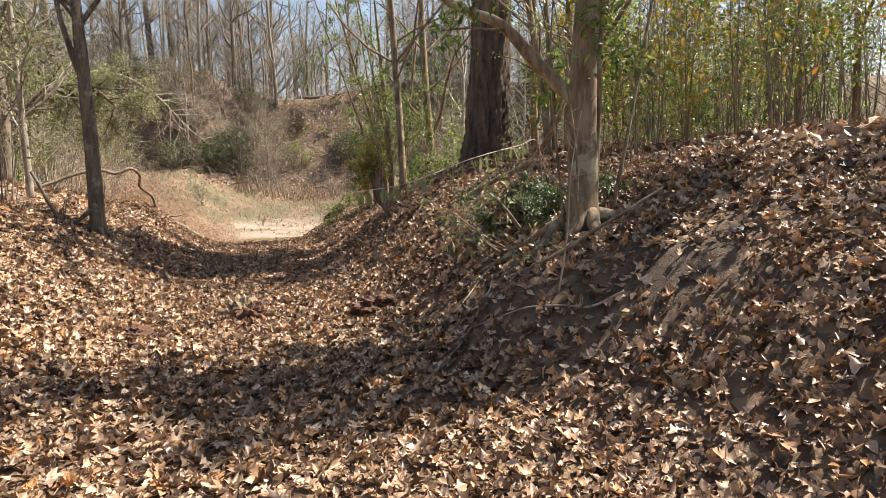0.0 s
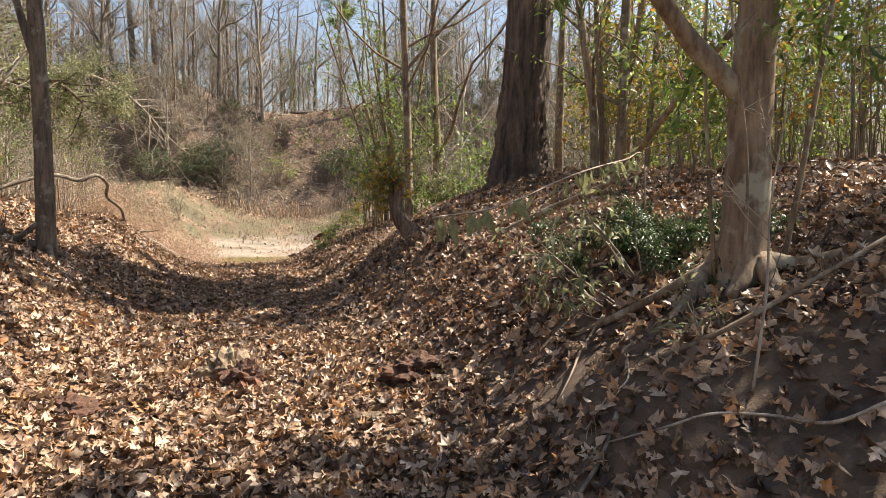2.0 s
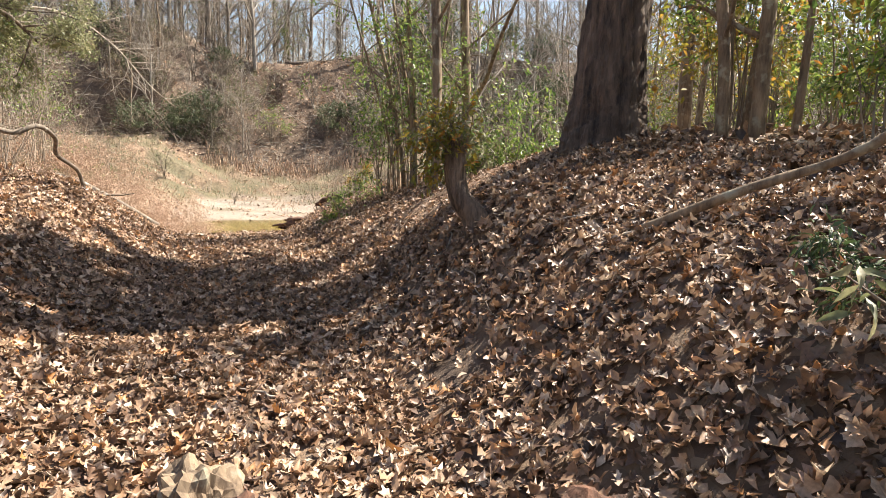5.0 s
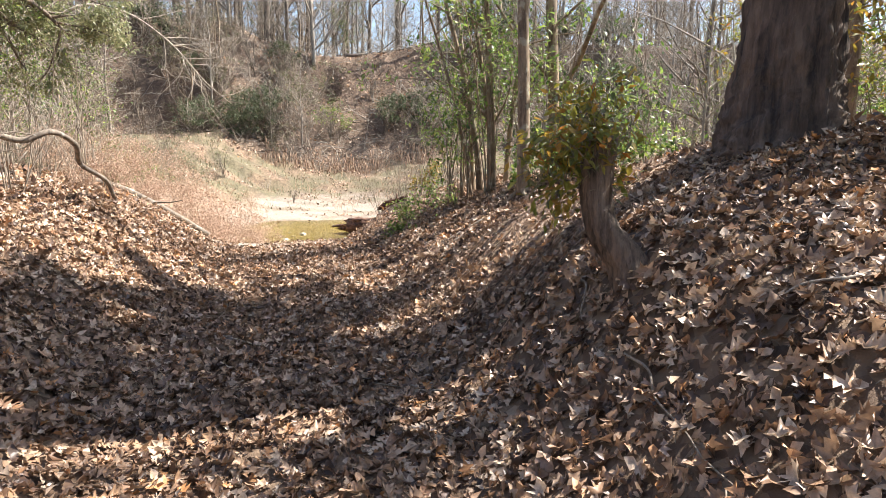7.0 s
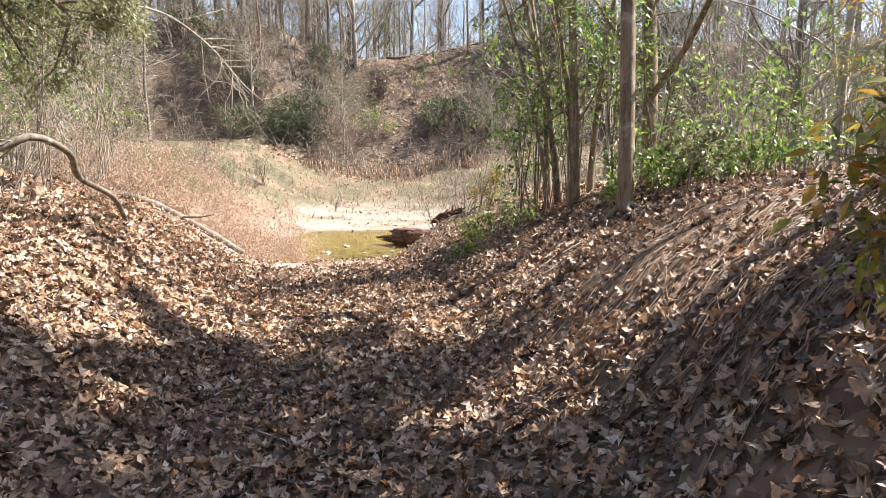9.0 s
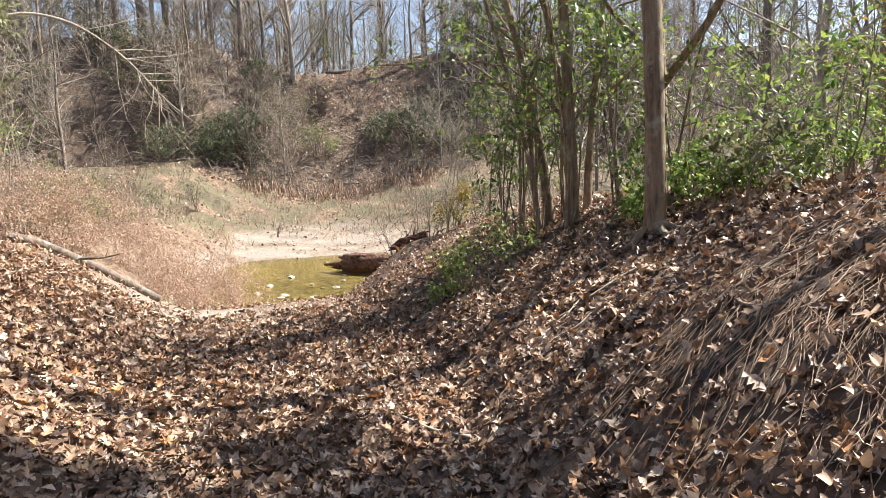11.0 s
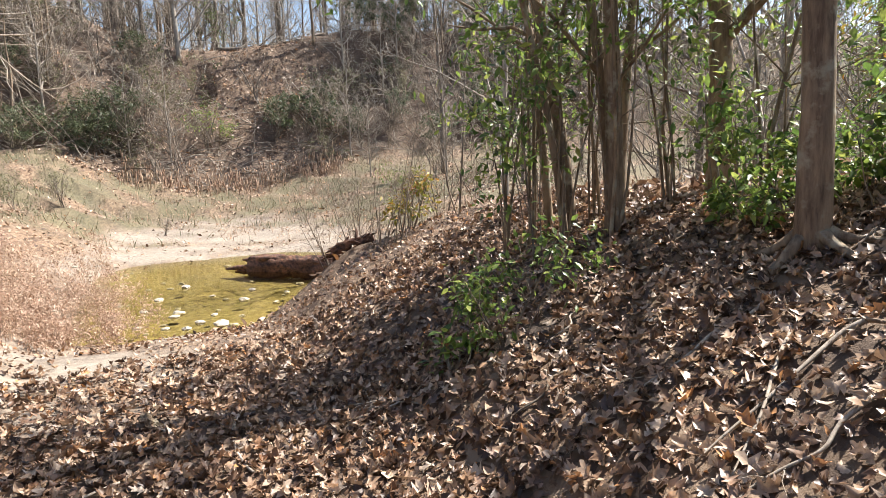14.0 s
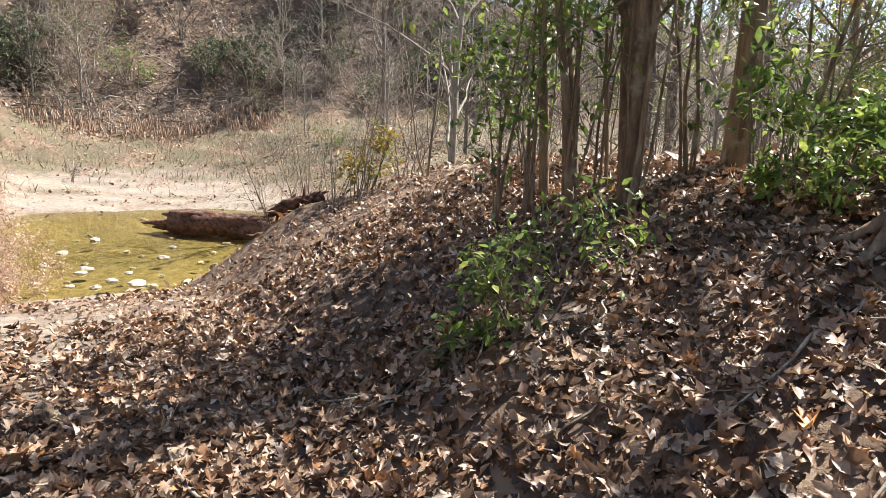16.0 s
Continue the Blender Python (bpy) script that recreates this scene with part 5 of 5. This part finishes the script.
def lay(m, shapes, x, y, z, rng, size, tilt):
    nrm = ground_normal(x, y) + tilt * rng.standard_normal((len(x), 3))
    nrm[:, 2] = np.abs(nrm[:, 2])
    rot = frames_of(nrm, rng.random(len(x)) * 6.28)
    s = size * (0.55 + 0.75 * rng.random(len(x)))
    p = np.stack([x, y, z + 0.012 + 0.03 * rng.random(len(x))], -1)
    which = rng.integers(len(shapes), size=len(x))
    for i, sh in enumerate(shapes):
        k = which == i
        strew(m, sh, p[k], rot[k], s[k])


litter = Mesher()
lay(litter, LOBED, *litter_places(26500, -3.4, 4.6, 1.4, 9, rng_), rng_, 0.1, 0.4)
lay(litter, LOBED, *litter_places(29000, -3.2, 4.6, 9, 19.5, rng_), rng_, 0.1, 0.4)
lay(litter, SIMPLE, *litter_places(40000, -3.4, 4.6, 1.4, 21, rng_), rng_, 0.058, 0.7)
leaf_litter = part("leaf_litter", litter, M_LITTER, smooth=False)
tagged(leaf_litter, "thick layer of curled brown dead oak leaves", "dead leaves", kind="stuff")
far_l = Mesher()
lay(far_l, SIMPLE, *litter_places(16000, 4.6, 12, 1, 20, rng_), rng_, 0.13, 0.5)
lay(far_l, SIMPLE, *litter_places(9000, -9, -3.4, 2, 24, rng_), rng_, 0.13, 0.5)
lay(far_l, SIMPLE, *litter_places(15000, 0.5, 20, 21, 46, rng_, 0.9), rng_, 0.13, 0.5)
lay(far_l, SIMPLE, *litter_places(4500, -14, 1, 33, 46, rng_, 0.8), rng_, 0.13, 0.5)
lay(far_l, SIMPLE, *litter_places(9000, -4, 10, 45, 55, rng_, 0.9), rng_, 0.17, 0.5)
tagged(part("far_leaf_litter", far_l, M_LITTER, smooth=False), "scattered brown dead leaves under the trees", "dead leaves", kind="stuff")

# single leaves on top of the litter
single_ = []
for sh_ in LOBED:
    m_ = Mesher()
    m_.add(sh_[0] * 0.125, quads=sh_[1])
    single_.append(m_.mesh("leaf", M_LITTER, False))
for k_ in range(290):
    x_, y_ = -1.8 + 4.8 * rng_.random(), 3.0 + 13.5 * rng_.random()
    ob_ = new("leaf", single_[k_ % 8])
    nn_ = Vector(ground_normal(np.array([x_]), np.array([y_]))[0]) + Vector(rng_.standard_normal(3)) * 0.25
    ob_.rotation_mode = "QUATERNION"
    ob_.rotation_quaternion = nn_.to_track_quat("Z", "Y") @ Euler((0, 0, rng_.random() * 6.28)).to_quaternion()
    ob_.location = (x_, y_, G(x_, y_, 0.05))
    ob_.parent = leaf_litter
